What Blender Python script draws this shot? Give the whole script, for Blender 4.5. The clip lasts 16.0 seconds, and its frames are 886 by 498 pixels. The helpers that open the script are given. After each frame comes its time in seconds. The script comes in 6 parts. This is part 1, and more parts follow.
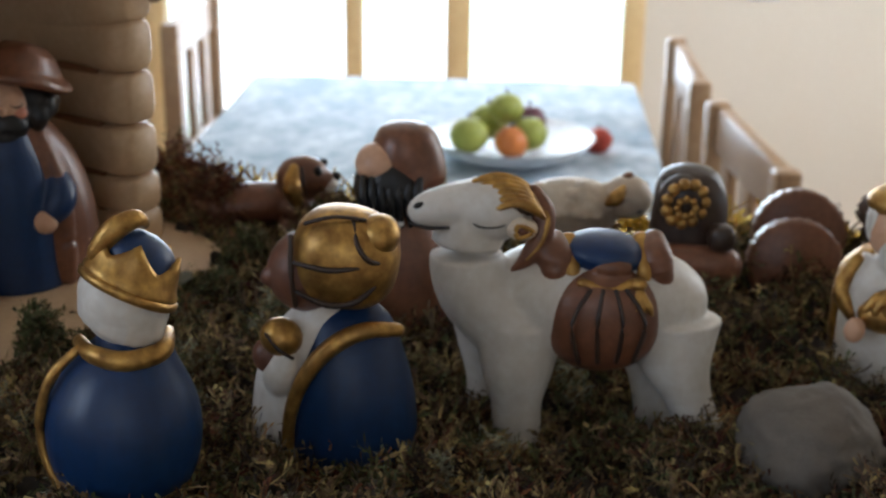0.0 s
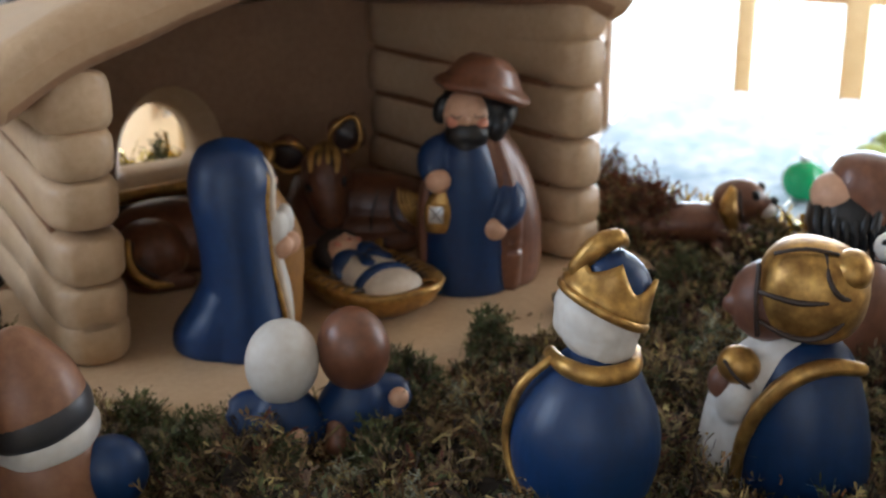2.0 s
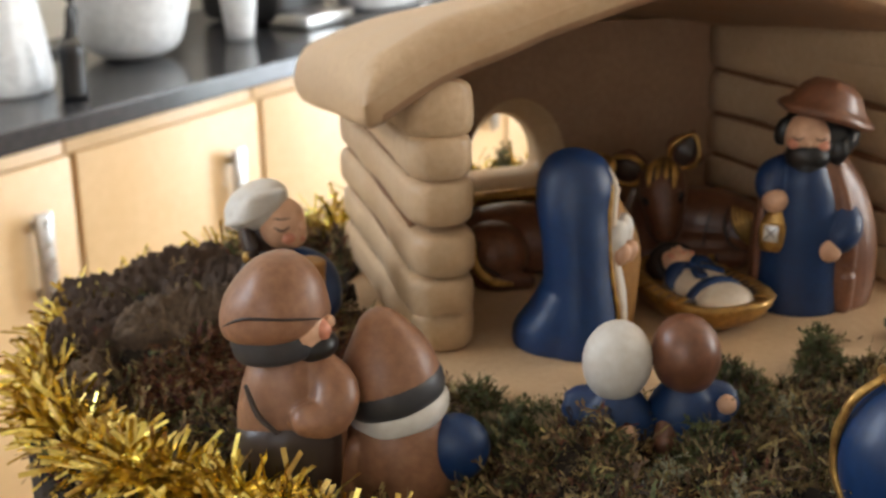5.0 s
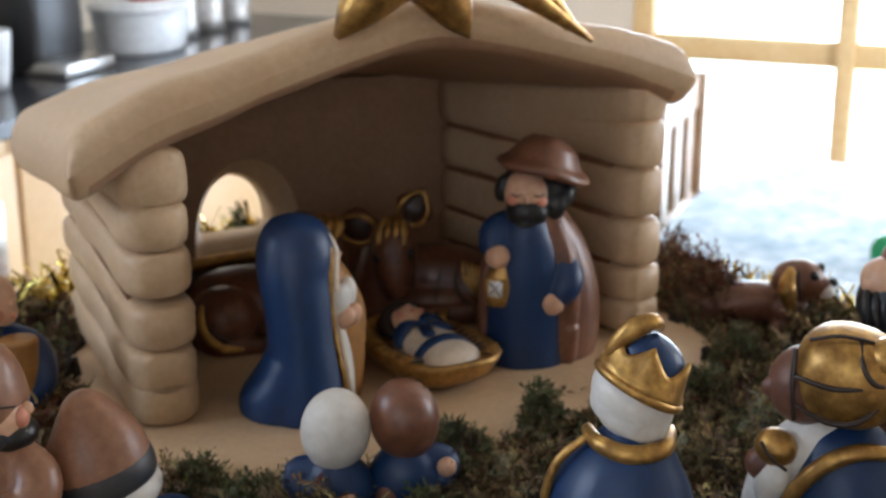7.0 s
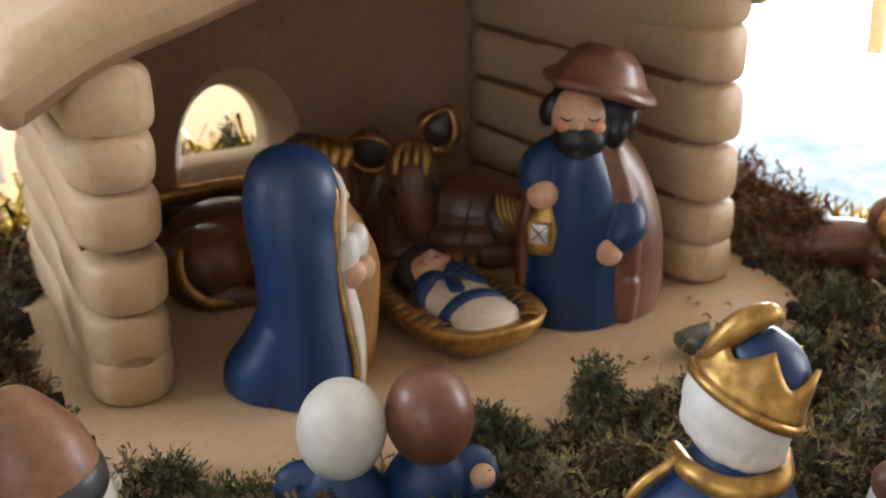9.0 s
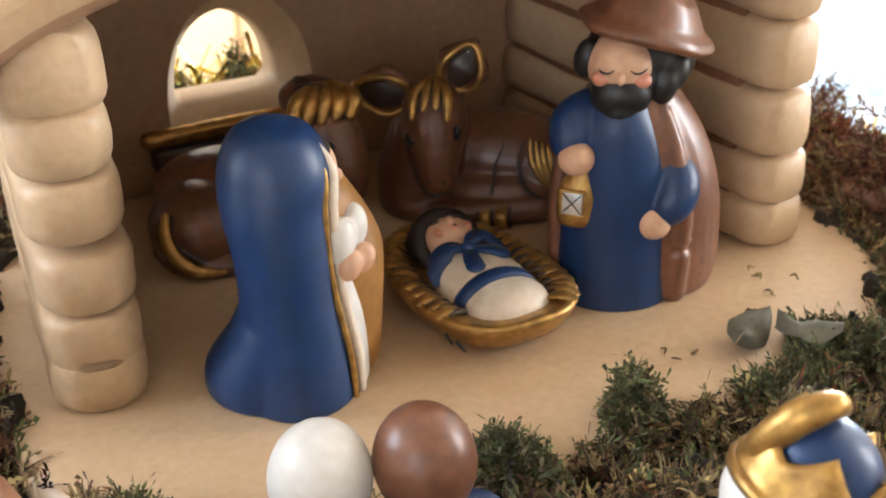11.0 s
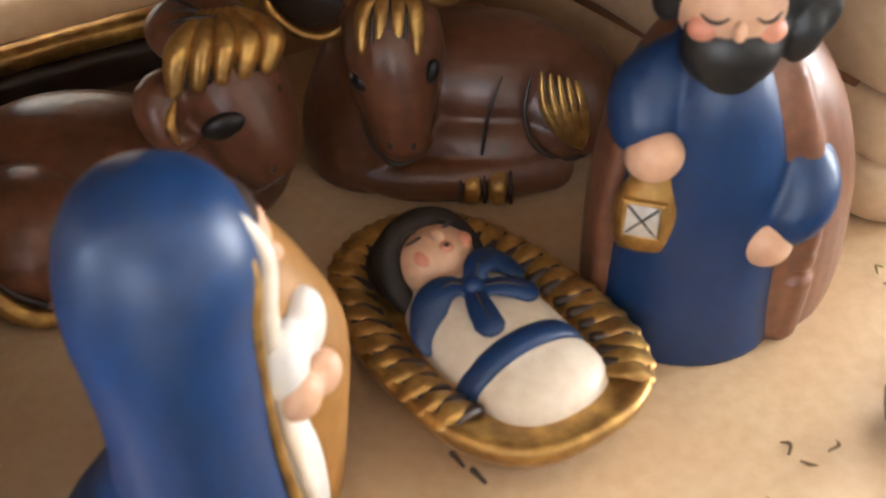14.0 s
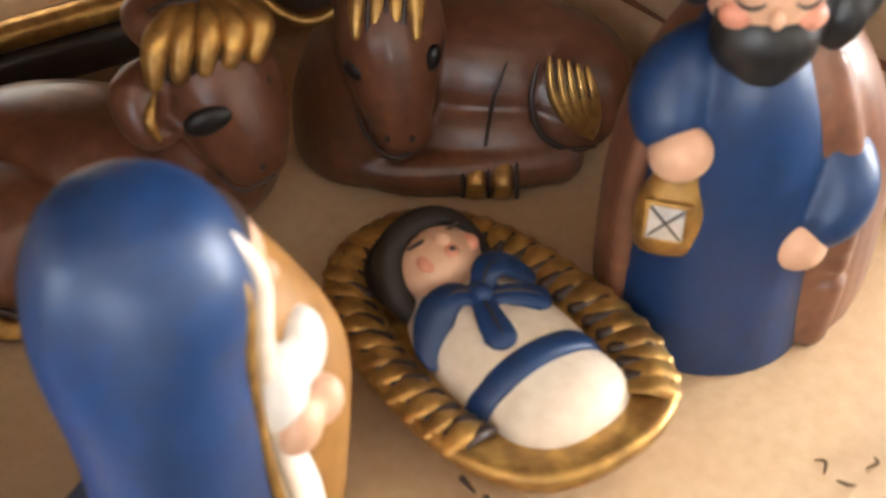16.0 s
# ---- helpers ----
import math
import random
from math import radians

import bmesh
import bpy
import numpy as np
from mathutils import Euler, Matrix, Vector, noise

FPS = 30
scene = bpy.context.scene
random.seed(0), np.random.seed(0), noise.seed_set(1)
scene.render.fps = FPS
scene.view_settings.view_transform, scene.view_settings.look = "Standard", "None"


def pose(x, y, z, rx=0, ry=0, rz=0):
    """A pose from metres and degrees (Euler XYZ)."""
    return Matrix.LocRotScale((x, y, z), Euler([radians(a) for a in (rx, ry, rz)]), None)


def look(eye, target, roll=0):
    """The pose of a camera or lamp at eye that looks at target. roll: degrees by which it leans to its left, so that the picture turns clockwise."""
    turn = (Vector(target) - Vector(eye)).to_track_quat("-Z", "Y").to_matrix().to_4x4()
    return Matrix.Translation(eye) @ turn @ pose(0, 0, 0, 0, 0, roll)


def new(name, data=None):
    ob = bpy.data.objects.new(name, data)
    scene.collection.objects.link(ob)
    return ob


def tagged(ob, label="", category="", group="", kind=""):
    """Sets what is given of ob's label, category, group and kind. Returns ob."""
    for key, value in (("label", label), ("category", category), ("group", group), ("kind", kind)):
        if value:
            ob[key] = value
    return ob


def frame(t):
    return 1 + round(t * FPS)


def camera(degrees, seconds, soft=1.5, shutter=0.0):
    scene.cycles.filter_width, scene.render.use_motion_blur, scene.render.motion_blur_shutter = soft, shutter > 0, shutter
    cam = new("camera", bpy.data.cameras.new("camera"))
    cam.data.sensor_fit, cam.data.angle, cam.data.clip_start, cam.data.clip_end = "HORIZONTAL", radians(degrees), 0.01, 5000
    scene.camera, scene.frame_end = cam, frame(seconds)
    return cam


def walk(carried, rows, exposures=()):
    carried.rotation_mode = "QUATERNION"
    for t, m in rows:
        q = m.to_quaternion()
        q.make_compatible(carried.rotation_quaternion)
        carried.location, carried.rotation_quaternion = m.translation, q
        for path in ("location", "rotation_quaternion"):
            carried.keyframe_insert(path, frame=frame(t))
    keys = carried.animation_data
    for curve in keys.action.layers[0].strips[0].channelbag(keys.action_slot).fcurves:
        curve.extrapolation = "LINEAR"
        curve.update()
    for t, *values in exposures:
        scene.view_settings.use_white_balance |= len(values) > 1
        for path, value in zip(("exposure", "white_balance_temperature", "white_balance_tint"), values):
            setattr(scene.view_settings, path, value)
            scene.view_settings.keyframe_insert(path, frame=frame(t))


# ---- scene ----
cam = camera(36.0, 16.0, 1.9)
PATH = [
    (0, (-0.29, -0.636, 0.27), (1.094, 0.64, -0.405), 0.7),
    (0.5, (-0.301, -0.624, 0.265), (1.002, 0.729, -0.422), 1.0),
    (1, (-0.311, -0.611, 0.266), (0.898, 0.824, -0.427), 0.9),
    (1.5, (-0.317, -0.608, 0.267), (0.79, 0.909, -0.42), 0.2),
    (2, (-0.326, -0.607, 0.276), (0.662, 1.0, -0.39), -0.1),
    (2.5, (-0.333, -0.61, 0.278), (0.566, 1.058, -0.362), -0.4),
    (3, (-0.334, -0.614, 0.278), (0.473, 1.105, -0.35), -0.5),
    (3.5, (-0.342, -0.619, 0.278), (0.374, 1.138, -0.353), -0.8),
    (5.8, (-0.356, -0.637, 0.283), (0.217, 1.174, -0.343), -0.6),
    (6, (-0.352, -0.633, 0.278), (0.269, 1.167, -0.333), -0.3),
    (6.5, (-0.335, -0.636, 0.285), (0.403, 1.122, -0.32), -0.2),
    (7, (-0.319, -0.638, 0.293), (0.556, 1.063, -0.292), -0.1),
    (7.5, (-0.325, -0.621, 0.28), (0.608, 1.049, -0.305), 0.8),
    (8, (-0.324, -0.589, 0.273), (0.594, 1.067, -0.371), 1.0),
    (8.5, (-0.289, -0.551, 0.284), (0.618, 1.092, -0.407), 0.8),
    (9, (-0.261, -0.506, 0.273), (0.572, 1.153, -0.471), 0.1),
    (11.5, (-0.182, -0.39, 0.294), (0.492, 1.185, -0.738), -0.9),
    (12, (-0.17, -0.336, 0.295), (0.556, 1.172, -0.8), 0.1),
    (12.5, (-0.155, -0.286, 0.281), (0.6, 1.186, -0.842), 0.0),
    (13, (-0.15, -0.253, 0.27), (0.609, 1.164, -0.92), 0.6),
    (13.5, (-0.146, -0.225, 0.262), (0.598, 1.153, -0.982), 0.5),
    (14, (-0.13, -0.205, 0.258), (0.621, 1.113, -1.045), 0.4),
    (14.5, (-0.123, -0.183, 0.25), (0.642, 1.096, -1.084), 1.0),
    (15, (-0.122, -0.179, 0.247), (0.636, 1.09, -1.101), 0.8),
    (15.5, (-0.124, -0.178, 0.248), (0.635, 1.095, -1.095), 0.8),
    (16, (-0.122, -0.179, 0.247), (0.638, 1.096, -1.093), 0.7),
]
walk(cam, [(t, look(eye, target, roll)) for t, eye, target, roll in PATH], exposures=[(0.0, -1.1, 5500, 10), (1.0, -1.0, 5400, 10), (2.0, -0.5, 5350, 10), (2.5, -0.45, 5300, 10), (3.0, -0.4, 5400, 10), (3.5, -0.28, 5700, 10), (6.0, -0.15, 6000, 10), (7.0, -0.45, 5350, 10), (7.5, -0.58, 5300, 10), (8.0, -0.45, 5300, 10), (9.0, 0.0, 5600, 10), (11.5, 0.88, 5600, 10), (13.0, 1.12, 5500, 10), (14.5, 1.45, 5500, 10), (16.0, 1.65, 5600, 10)])
cam.data.dof.use_dof = True
cam.data.dof.focus_distance = 0.45
cam.data.dof.aperture_fstop = 19.0

# ---- world and light ----
# The room is turned against the stable: A runs towards the dining window, B to its right.
AX, BX = Vector((0.77, 0.638, 0)), Vector((0.638, -0.77, 0))
ROOM = Matrix(((AX.x, BX.x, 0, 0), (AX.y, BX.y, 0, 0), (0, 0, 1, 0), (0, 0, 0, 1)))
FLOOR_Z = -1.13


def room(a, b, z=0.0):
    return ROOM @ Vector((a, b, z))


world = bpy.data.worlds.new("sky")
scene.world = world
world.use_nodes = True
sky = world.node_tree.nodes.new("ShaderNodeTexSky")
sky.sky_type, sky.sun_disc = "NISHITA", False
sky.sun_elevation, sky.sun_rotation = radians(24), radians(50)
world.node_tree.links.new(sky.outputs[0], world.node_tree.nodes["Background"].inputs[0])
world.node_tree.nodes["Background"].inputs[1].default_value = 0.12


def area(name, eye, target, w, h, power, colour):
    lamp = bpy.data.lights.new(name, "AREA")
    lamp.shape, lamp.size, lamp.size_y, lamp.energy, lamp.color = "RECTANGLE", w, h, power, colour
    ob = new(name, lamp)
    ob.matrix_world = look(eye, target)
    return ob


sun = bpy.data.lights.new("sun", "SUN")
sun.energy, sun.angle, sun.color = 3.0, radians(0.5), (1.0, 0.93, 0.82)
new("sun", sun).matrix_world = look(room(6, 1.0, 3.0), room(0, 0, 0))
area("window_light", room(3.12, -0.05, 0.1), room(0, 0, 0), 1.35, 1.7, 75, (0.92, 0.96, 1.0))
area("side_window_light", room(-1.2, -1.95, 0.9), room(0.0, 0.0, 0.0), 1.2, 1.1, 42, (0.88, 0.94, 1.0))
# added fill before the closed dining wall, brightens the wall round the window
area("dining_fill_light", room(1.7, 2.1, 0.45), room(2.7, 0.2, -0.1), 1.3, 1.2, 115, (1.0, 0.96, 0.88))
# unseen fill lamp added behind the camera, carries light into the stable front
area("front_fill_light", room(-2.5, 0.3, 0.55), room(0.0, 0.0, 0.0), 1.6, 1.3, 9, (0.94, 0.97, 1.0))


# ---- materials ----
def material(name, colour, rough=0.5, metal=0.0, dark=None, scale=60.0, bump=0.15, fine=240.0, amount=0.6, coat=0.0, spread=0.0):
    """Two noises, one coarse and one fine, mix two tones and raise the surface; spread varies single pieces."""
    m = bpy.data.materials.new(name)
    m.use_nodes = True
    nt = m.node_tree
    p = nt.nodes["Principled BSDF"]
    p.inputs["Roughness"].default_value, p.inputs["Metallic"].default_value = rough, metal
    p.inputs["Coat Weight"].default_value, p.inputs["Coat Roughness"].default_value = coat, 0.25
    co = nt.nodes.new("ShaderNodeTexCoord")
    big, small = nt.nodes.new("ShaderNodeTexNoise"), nt.nodes.new("ShaderNodeTexNoise")
    big.inputs["Scale"].default_value, small.inputs["Scale"].default_value = scale, fine
    big.inputs["Detail"].default_value = small.inputs["Detail"].default_value = 4
    for n in (big, small):
        nt.links.new(co.outputs["Object"], n.inputs["Vector"])
    mul = nt.nodes.new("ShaderNodeMath")
    mul.operation = "MULTIPLY"
    nt.links.new(big.outputs["Fac"], mul.inputs[0])
    nt.links.new(small.outputs["Fac"], mul.inputs[1])
    ramp = nt.nodes.new("ShaderNodeMapRange")
    ramp.inputs["From Min"].default_value, ramp.inputs["From Max"].default_value = 0.12, 0.42
    ramp.inputs["To Min"].default_value, ramp.inputs["To Max"].default_value = amount, 0.0
    nt.links.new(mul.outputs[0], ramp.inputs["Value"])
    mix = nt.nodes.new("ShaderNodeMix")
    mix.data_type = "RGBA"
    second = dark or tuple(c * 0.55 for c in colour)
    mix.inputs["A"].default_value, mix.inputs["B"].default_value = (*colour, 1), (*second, 1)
    nt.links.new(ramp.outputs[0], mix.inputs["Factor"])
    last = mix.outputs["Result"]
    if spread:
        geo, hsv = nt.nodes.new("ShaderNodeNewGeometry"), nt.nodes.new("ShaderNodeHueSaturation")
        val, hue = nt.nodes.new("ShaderNodeMapRange"), nt.nodes.new("ShaderNodeMapRange")
        val.inputs["To Min"].default_value, val.inputs["To Max"].default_value = 1 - spread, 1 + spread
        hue.inputs["To Min"].default_value, hue.inputs["To Max"].default_value = 0.5 - spread * 0.06, 0.5 + spread * 0.06
        nt.links.new(geo.outputs["Random Per Island"], val.inputs["Value"])
        nt.links.new(geo.outputs["Random Per Island"], hue.inputs["Value"])
        nt.links.new(val.outputs[0], hsv.inputs["Value"])
        nt.links.new(hue.outputs[0], hsv.inputs["Hue"])
        nt.links.new(last, hsv.inputs["Color"])
        last = hsv.outputs["Color"]
    nt.links.new(last, p.inputs["Base Color"])
    rr = nt.nodes.new("ShaderNodeMapRange")
    rr.inputs["To Min"].default_value, rr.inputs["To Max"].default_value = max(rough - 0.12, 0.02), min(rough + 0.14, 1)
    nt.links.new(big.outputs["Fac"], rr.inputs["Value"])
    nt.links.new(rr.outputs[0], p.inputs["Roughness"])
    b = nt.nodes.new("ShaderNodeBump")
    b.inputs["Strength"].default_value, b.inputs["Distance"].default_value = bump, 0.0006
    nt.links.new(mul.outputs[0], b.inputs["Height"])
    nt.links.new(b.outputs[0], p.inputs["Normal"])
    return m


M = {
    "clay": material("beige_terracotta", (0.61, 0.445, 0.27), 0.44, dark=(0.43, 0.26, 0.135), scale=24, bump=0.18, amount=0.5),
    # brown wash of the back wall, and painted-in shade under the roof
    "wash_shade": material("brown_wash_and_shade_terracotta", (0.40, 0.245, 0.14), 0.52, dark=(0.27, 0.145, 0.075), scale=30, bump=0.2),
    "joint": material("rusty_joint", (0.24, 0.11, 0.05), 0.6),
    "blue": material("blue_glaze", (0.006, 0.036, 0.130), 0.42, dark=(0.008, 0.018, 0.045), scale=30, amount=0.5, coat=0.06),
    "brown": material("brown_glaze", (0.215, 0.088, 0.044), 0.38, dark=(0.075, 0.030, 0.017), scale=45, amount=0.6, coat=0.25),
    "tan": material("tan_glaze", (0.33, 0.160, 0.082), 0.42, dark=(0.11, 0.045, 0.024), scale=40, amount=0.55, coat=0.15),
    "cocoa": material("cocoa_glaze", (0.175, 0.068, 0.032), 0.36, dark=(0.048, 0.018, 0.010), scale=50, amount=0.6, coat=0.25),
    "umber": material("dark_umber_glaze", (0.045, 0.026, 0.018), 0.4, coat=0.1),
    "hair": material("dark_brown_hair_glaze", (0.020, 0.012, 0.008), 0.62, dark=(0.008, 0.005, 0.004), scale=120),
    "black": material("black_glaze", (0.012, 0.011, 0.011), 0.36),
    "gold": material("antique_gold", (0.62, 0.38, 0.10), 0.36, metal=0.75, dark=(0.17, 0.08, 0.03), scale=110, amount=0.8),
    "ochre": material("ochre_lining", (0.36, 0.17, 0.035), 0.5, dark=(0.2, 0.09, 0.02)),
    "white": material("white_ceramic", (0.72, 0.70, 0.66), 0.42, dark=(0.52, 0.46, 0.38), scale=70, amount=0.5, coat=0.1),
    "cream": material("cream_ceramic", (0.74, 0.66, 0.54), 0.42, dark=(0.48, 0.34, 0.22), scale=70, amount=0.5),
    "skin": material("skin_ceramic", (0.68, 0.42, 0.27), 0.42, dark=(0.50, 0.27, 0.16)),
    "blush": material("blush_paint", (0.72, 0.30, 0.19), 0.45),
    "darkskin": material("dark_skin_ceramic", (0.17, 0.075, 0.045), 0.42),
    "silver": material("silver_paint", (0.75, 0.74, 0.72), 0.3, metal=0.6, dark=(0.4, 0.38, 0.36)),
    "slate": material("slate_glaze", (0.045, 0.045, 0.05), 0.4, coat=0.1),
    "stone": material("grey_stone", (0.17, 0.15, 0.125), 0.85, dark=(0.13, 0.11, 0.09), scale=40, bump=0.8, fine=500),
    "bark": material("bark", (0.095, 0.060, 0.040), 0.9, dark=(0.04, 0.026, 0.018), scale=90, bump=1.0, fine=420),
    "palebark": material("weathered_bark", (0.20, 0.140, 0.092), 0.9, dark=(0.055, 0.036, 0.025), scale=80, bump=1.0, fine=380),
    "soil": material("moss_soil", (0.022, 0.014, 0.008), 0.95, dark=(0.016, 0.012, 0.007), scale=50, bump=1.0, fine=300),
    "moss": material("dry_moss", (0.23, 0.155, 0.072), 0.85, dark=(0.045, 0.032, 0.015), scale=25, spread=0.55),
    "umbermoss": material("dark_moss", (0.05, 0.032, 0.018), 0.9, dark=(0.02, 0.013, 0.008), scale=30, spread=0.5),
    "straw": material("straw_moss", (0.40, 0.28, 0.12), 0.85, dark=(0.11, 0.07, 0.03), scale=30, spread=0.5),
    "green": material("green_moss", (0.125, 0.130, 0.045), 0.8, dark=(0.025, 0.035, 0.012), scale=40, spread=0.5),
    "lichen": material("pale_lichen", (0.36, 0.36, 0.25), 0.85, dark=(0.14, 0.14, 0.08), scale=40, spread=0.4),
    "rust": material("rust_moss", (0.17, 0.055, 0.022), 0.85, dark=(0.06, 0.02, 0.01), scale=30, spread=0.5),
    "tinsel": material("gold_tinsel", (0.90, 0.74, 0.24), 0.22, metal=1.0, dark=(0.5, 0.33, 0.06), spread=0.3),
    "maple": material("pale_maple", (0.66, 0.46, 0.24), 0.4, dark=(0.55, 0.36, 0.17), scale=6, fine=60),
    "granite": material("dark_worktop", (0.022, 0.022, 0.025), 0.18, dark=(0.06, 0.06, 0.065), scale=60, fine=300),
    "steel": material("brushed_steel", (0.55, 0.54, 0.52), 0.3, metal=1.0),
    "plaster": material("cream_plaster", (0.76, 0.70, 0.60), 0.8, dark=(0.70, 0.63, 0.52), scale=3, fine=80),
    "oak": material("oak_floor", (0.36, 0.22, 0.11), 0.45, dark=(0.22, 0.12, 0.06), scale=8, fine=60),
    "chairwood": material("chair_wood", (0.40, 0.26, 0.14), 0.4, dark=(0.2, 0.1, 0.045), scale=10, fine=80),
    "cloth": material("pale_tablecloth", (0.66, 0.71, 0.75), 0.9, dark=(0.24, 0.32, 0.40), scale=9, fine=34, amount=1.0),
    "frame": material("window_wood", (0.84, 0.66, 0.36), 0.45, dark=(0.62, 0.40, 0.16), scale=8, fine=60),
    "red": material("red_skin", (0.55, 0.06, 0.03), 0.35),
    "leafgreen": material("leaf_green", (0.36, 0.40, 0.07), 0.5),
    "orange": material("orange_skin", (0.62, 0.20, 0.04), 0.45),
    "emerald": material("green_gloss", (0.02, 0.32, 0.10), 0.2),
    "purple": material("dark_grape", (0.10, 0.012, 0.03), 0.3),
    "plastic": material("white_plastic", (0.75, 0.76, 0.77), 0.3),
    "driedleaf": material("dried_leaf", (0.14, 0.13, 0.085), 0.7, dark=(0.06, 0.05, 0.035)),
}


# ---- mesh helpers ----
class Shape:
    """Vertices, faces and a material for each face, gathered into one mesh."""

    def __init__(self):
        self.v, self.f, self.m, self.mats = [], [], [], []
        self.pieces, self.thick = [], 9.0

    def slot(self, mat):
        if mat not in self.mats:
            self.mats.append(mat)
        return self.mats.index(mat)

    def grid(self, rows, mat, closed=True, caps=True):
        """Rings of points joined into a skin; mat is a name or a function of (ring, step) fractions."""
        base, n, first = len(self.v), len(rows[0]), len(self.f)
        for r in rows:
            self.v.extend(tuple(p) for p in r)
        steps = n if closed else n - 1
        for i in range(len(rows) - 1):
            for j in range(steps):
                k = (j + 1) % n
                self.f.append((base + i * n + j, base + i * n + k, base + (i + 1) * n + k, base + (i + 1) * n + j))
                self.m.append(self.slot(mat((i + 0.5) / (len(rows) - 1), (j + 0.5) / n) if callable(mat) else mat))
        if caps and closed:
            for ring, flip in ((0, True), (len(rows) - 1, False)):
                ids = [base + ring * n + j for j in range(n)]
                self.f.append(tuple(reversed(ids)) if flip else tuple(ids))
                self.m.append(self.slot(mat((0.0 if flip else 1.0), 0.5) if callable(mat) else mat))
        self.pieces.append((base, len(self.v), first, len(self.f), None if callable(mat) else mat, self.thick))
        self.thick = 9.0
        return self

    def ell(self, c, r, mat, rot=(0, 0, 0), seg=20, rings=12, power=2.0):
        e = Euler([radians(a) for a in rot]).to_matrix()
        r = (r, r, r) if isinstance(r, (int, float)) else r
        rows = []
        for i in range(rings + 1):
            a = math.pi * (i / rings) - math.pi / 2
            ca, sa = max(math.cos(a), 0.002), math.sin(a)
            ca, sa = ca ** (2 / power), math.copysign(abs(sa) ** (2 / power), sa)
            row = []
            for j in range(seg):
                b = 2 * math.pi * j / seg
                cb, sb = math.cos(b), math.sin(b)
                cb, sb = (math.copysign(abs(q) ** (2 / power), q) for q in (cb, sb))
                row.append(Vector(c) + e @ Vector((r[0] * ca * cb, r[1] * ca * sb, r[2] * sa)))
            rows.append(row)
        self.thick = min(r)
        return self.grid(rows, mat)

    def loft(self, secs, mat, seg=36, fine=4, wave=None):
        """Sections (z, cx, cy, rx, ry), smoothed between; wave(angle, fraction) scales the radius."""
        secs = spline([Vector(s) if len(s) < 4 else np.array(s, float) for s in secs], fine)
        rows = []
        for i, s in enumerate(secs):
            z, cx, cy, rx, ry = s
            row = []
            for j in range(seg):
                b = 2 * math.pi * j / seg
                w = wave(b, i / (len(secs) - 1)) if wave else 1.0
                row.append((cx + max(rx, 0.001) * w * math.cos(b), cy + max(ry, 0.001) * w * math.sin(b), z))
            rows.append(row)
        return self.grid(rows, mat)

    def tube(self, pts, radii, mat, seg=10, fine=4, flat=1.0, up=(0, 0, 1), closed=False):
        """A rounded strand along points; flat squeezes it along up."""
        pts = [np.array(p, float) for p in pts]
        radii = [radii] * len(pts) if isinstance(radii, (int, float)) else list(radii)
        both = spline([np.append(p, r) for p, r in zip(pts, radii)], fine, closed)
        rows = []
        for i, q in enumerate(both):
            nxt = both[(i + 1) % len(both)] if closed else both[min(i + 1, len(both) - 1)]
            prv = both[i - 1] if closed else both[max(i - 1, 0)]
            d = Vector(nxt[:3] - prv[:3])
            d = d.normalized() if d.length > 1e-9 else Vector((1, 0, 0))
            s = d.cross(Vector(up))
            s = s.normalized() if s.length > 1e-4 else d.orthogonal().normalized()
            u = s.cross(d).normalized()
            rows.append([Vector(q[:3]) + float(q[3]) * (s * math.cos(a) + u * flat * math.sin(a)) for a in (2 * math.pi * k / seg for k in range(seg))])
        if closed:
            rows.append(rows[0])
            self.thick = 0.0
            return self.grid(rows, mat, caps=False)
        for end, near in ((0, 1), (-1, -2)):
            c, r, last = Vector(both[end][:3]), float(both[end][3]), list(rows[end])
            d = c - Vector(both[near][:3])
            d = d.normalized() * r if d.length > 1e-9 else Vector((0, 0, r))
            for w, k in ((0.75, 0.55), (0.42, 0.80), (0.03, 0.92)):
                ring = [c + (p - c) * w + d * k * 0.9 for p in last]
                rows = [ring] + rows if end == 0 else rows + [ring]
        self.thick = max(radii)
        return self.grid(rows, mat)

    def box(self, c, s, mat, rot=(0, 0, 0), bevel=0.15):
        """A box with softened edges."""
        bm = bmesh.new()
        bmesh.ops.create_cube(bm, size=1)
        bmesh.ops.scale(bm, vec=s, verts=bm.verts)
        if bevel:
            bmesh.ops.bevel(bm, geom=bm.edges[:], offset=bevel * min(s), segments=2, affect="EDGES", profile=0.5)
        e = Euler([radians(a) for a in rot]).to_matrix()
        base, first = len(self.v), len(self.f)
        bm.verts.ensure_lookup_table()
        self.v.extend(tuple(Vector(c) + e @ q.co) for q in bm.verts)
        for q in bm.faces:
            self.f.append(tuple(base + w.index for w in q.verts))
            self.m.append(self.slot(mat))
        bm.free()
        self.pieces.append((base, len(self.v), first, len(self.f), mat, 0.0))
        return self

    def mesh(self, name, scale=1.0, smooth=True):
        me = bpy.data.meshes.new(name)
        me.from_pydata([(x * scale, y * scale, z * scale) for x, y, z in self.v], [], self.f)
        for mat in self.mats:
            me.materials.append(M[mat])
        me.polygons.foreach_set("material_index", self.m)
        me.polygons.foreach_set("use_smooth", [smooth] * len(me.polygons))
        me.update()
        return me


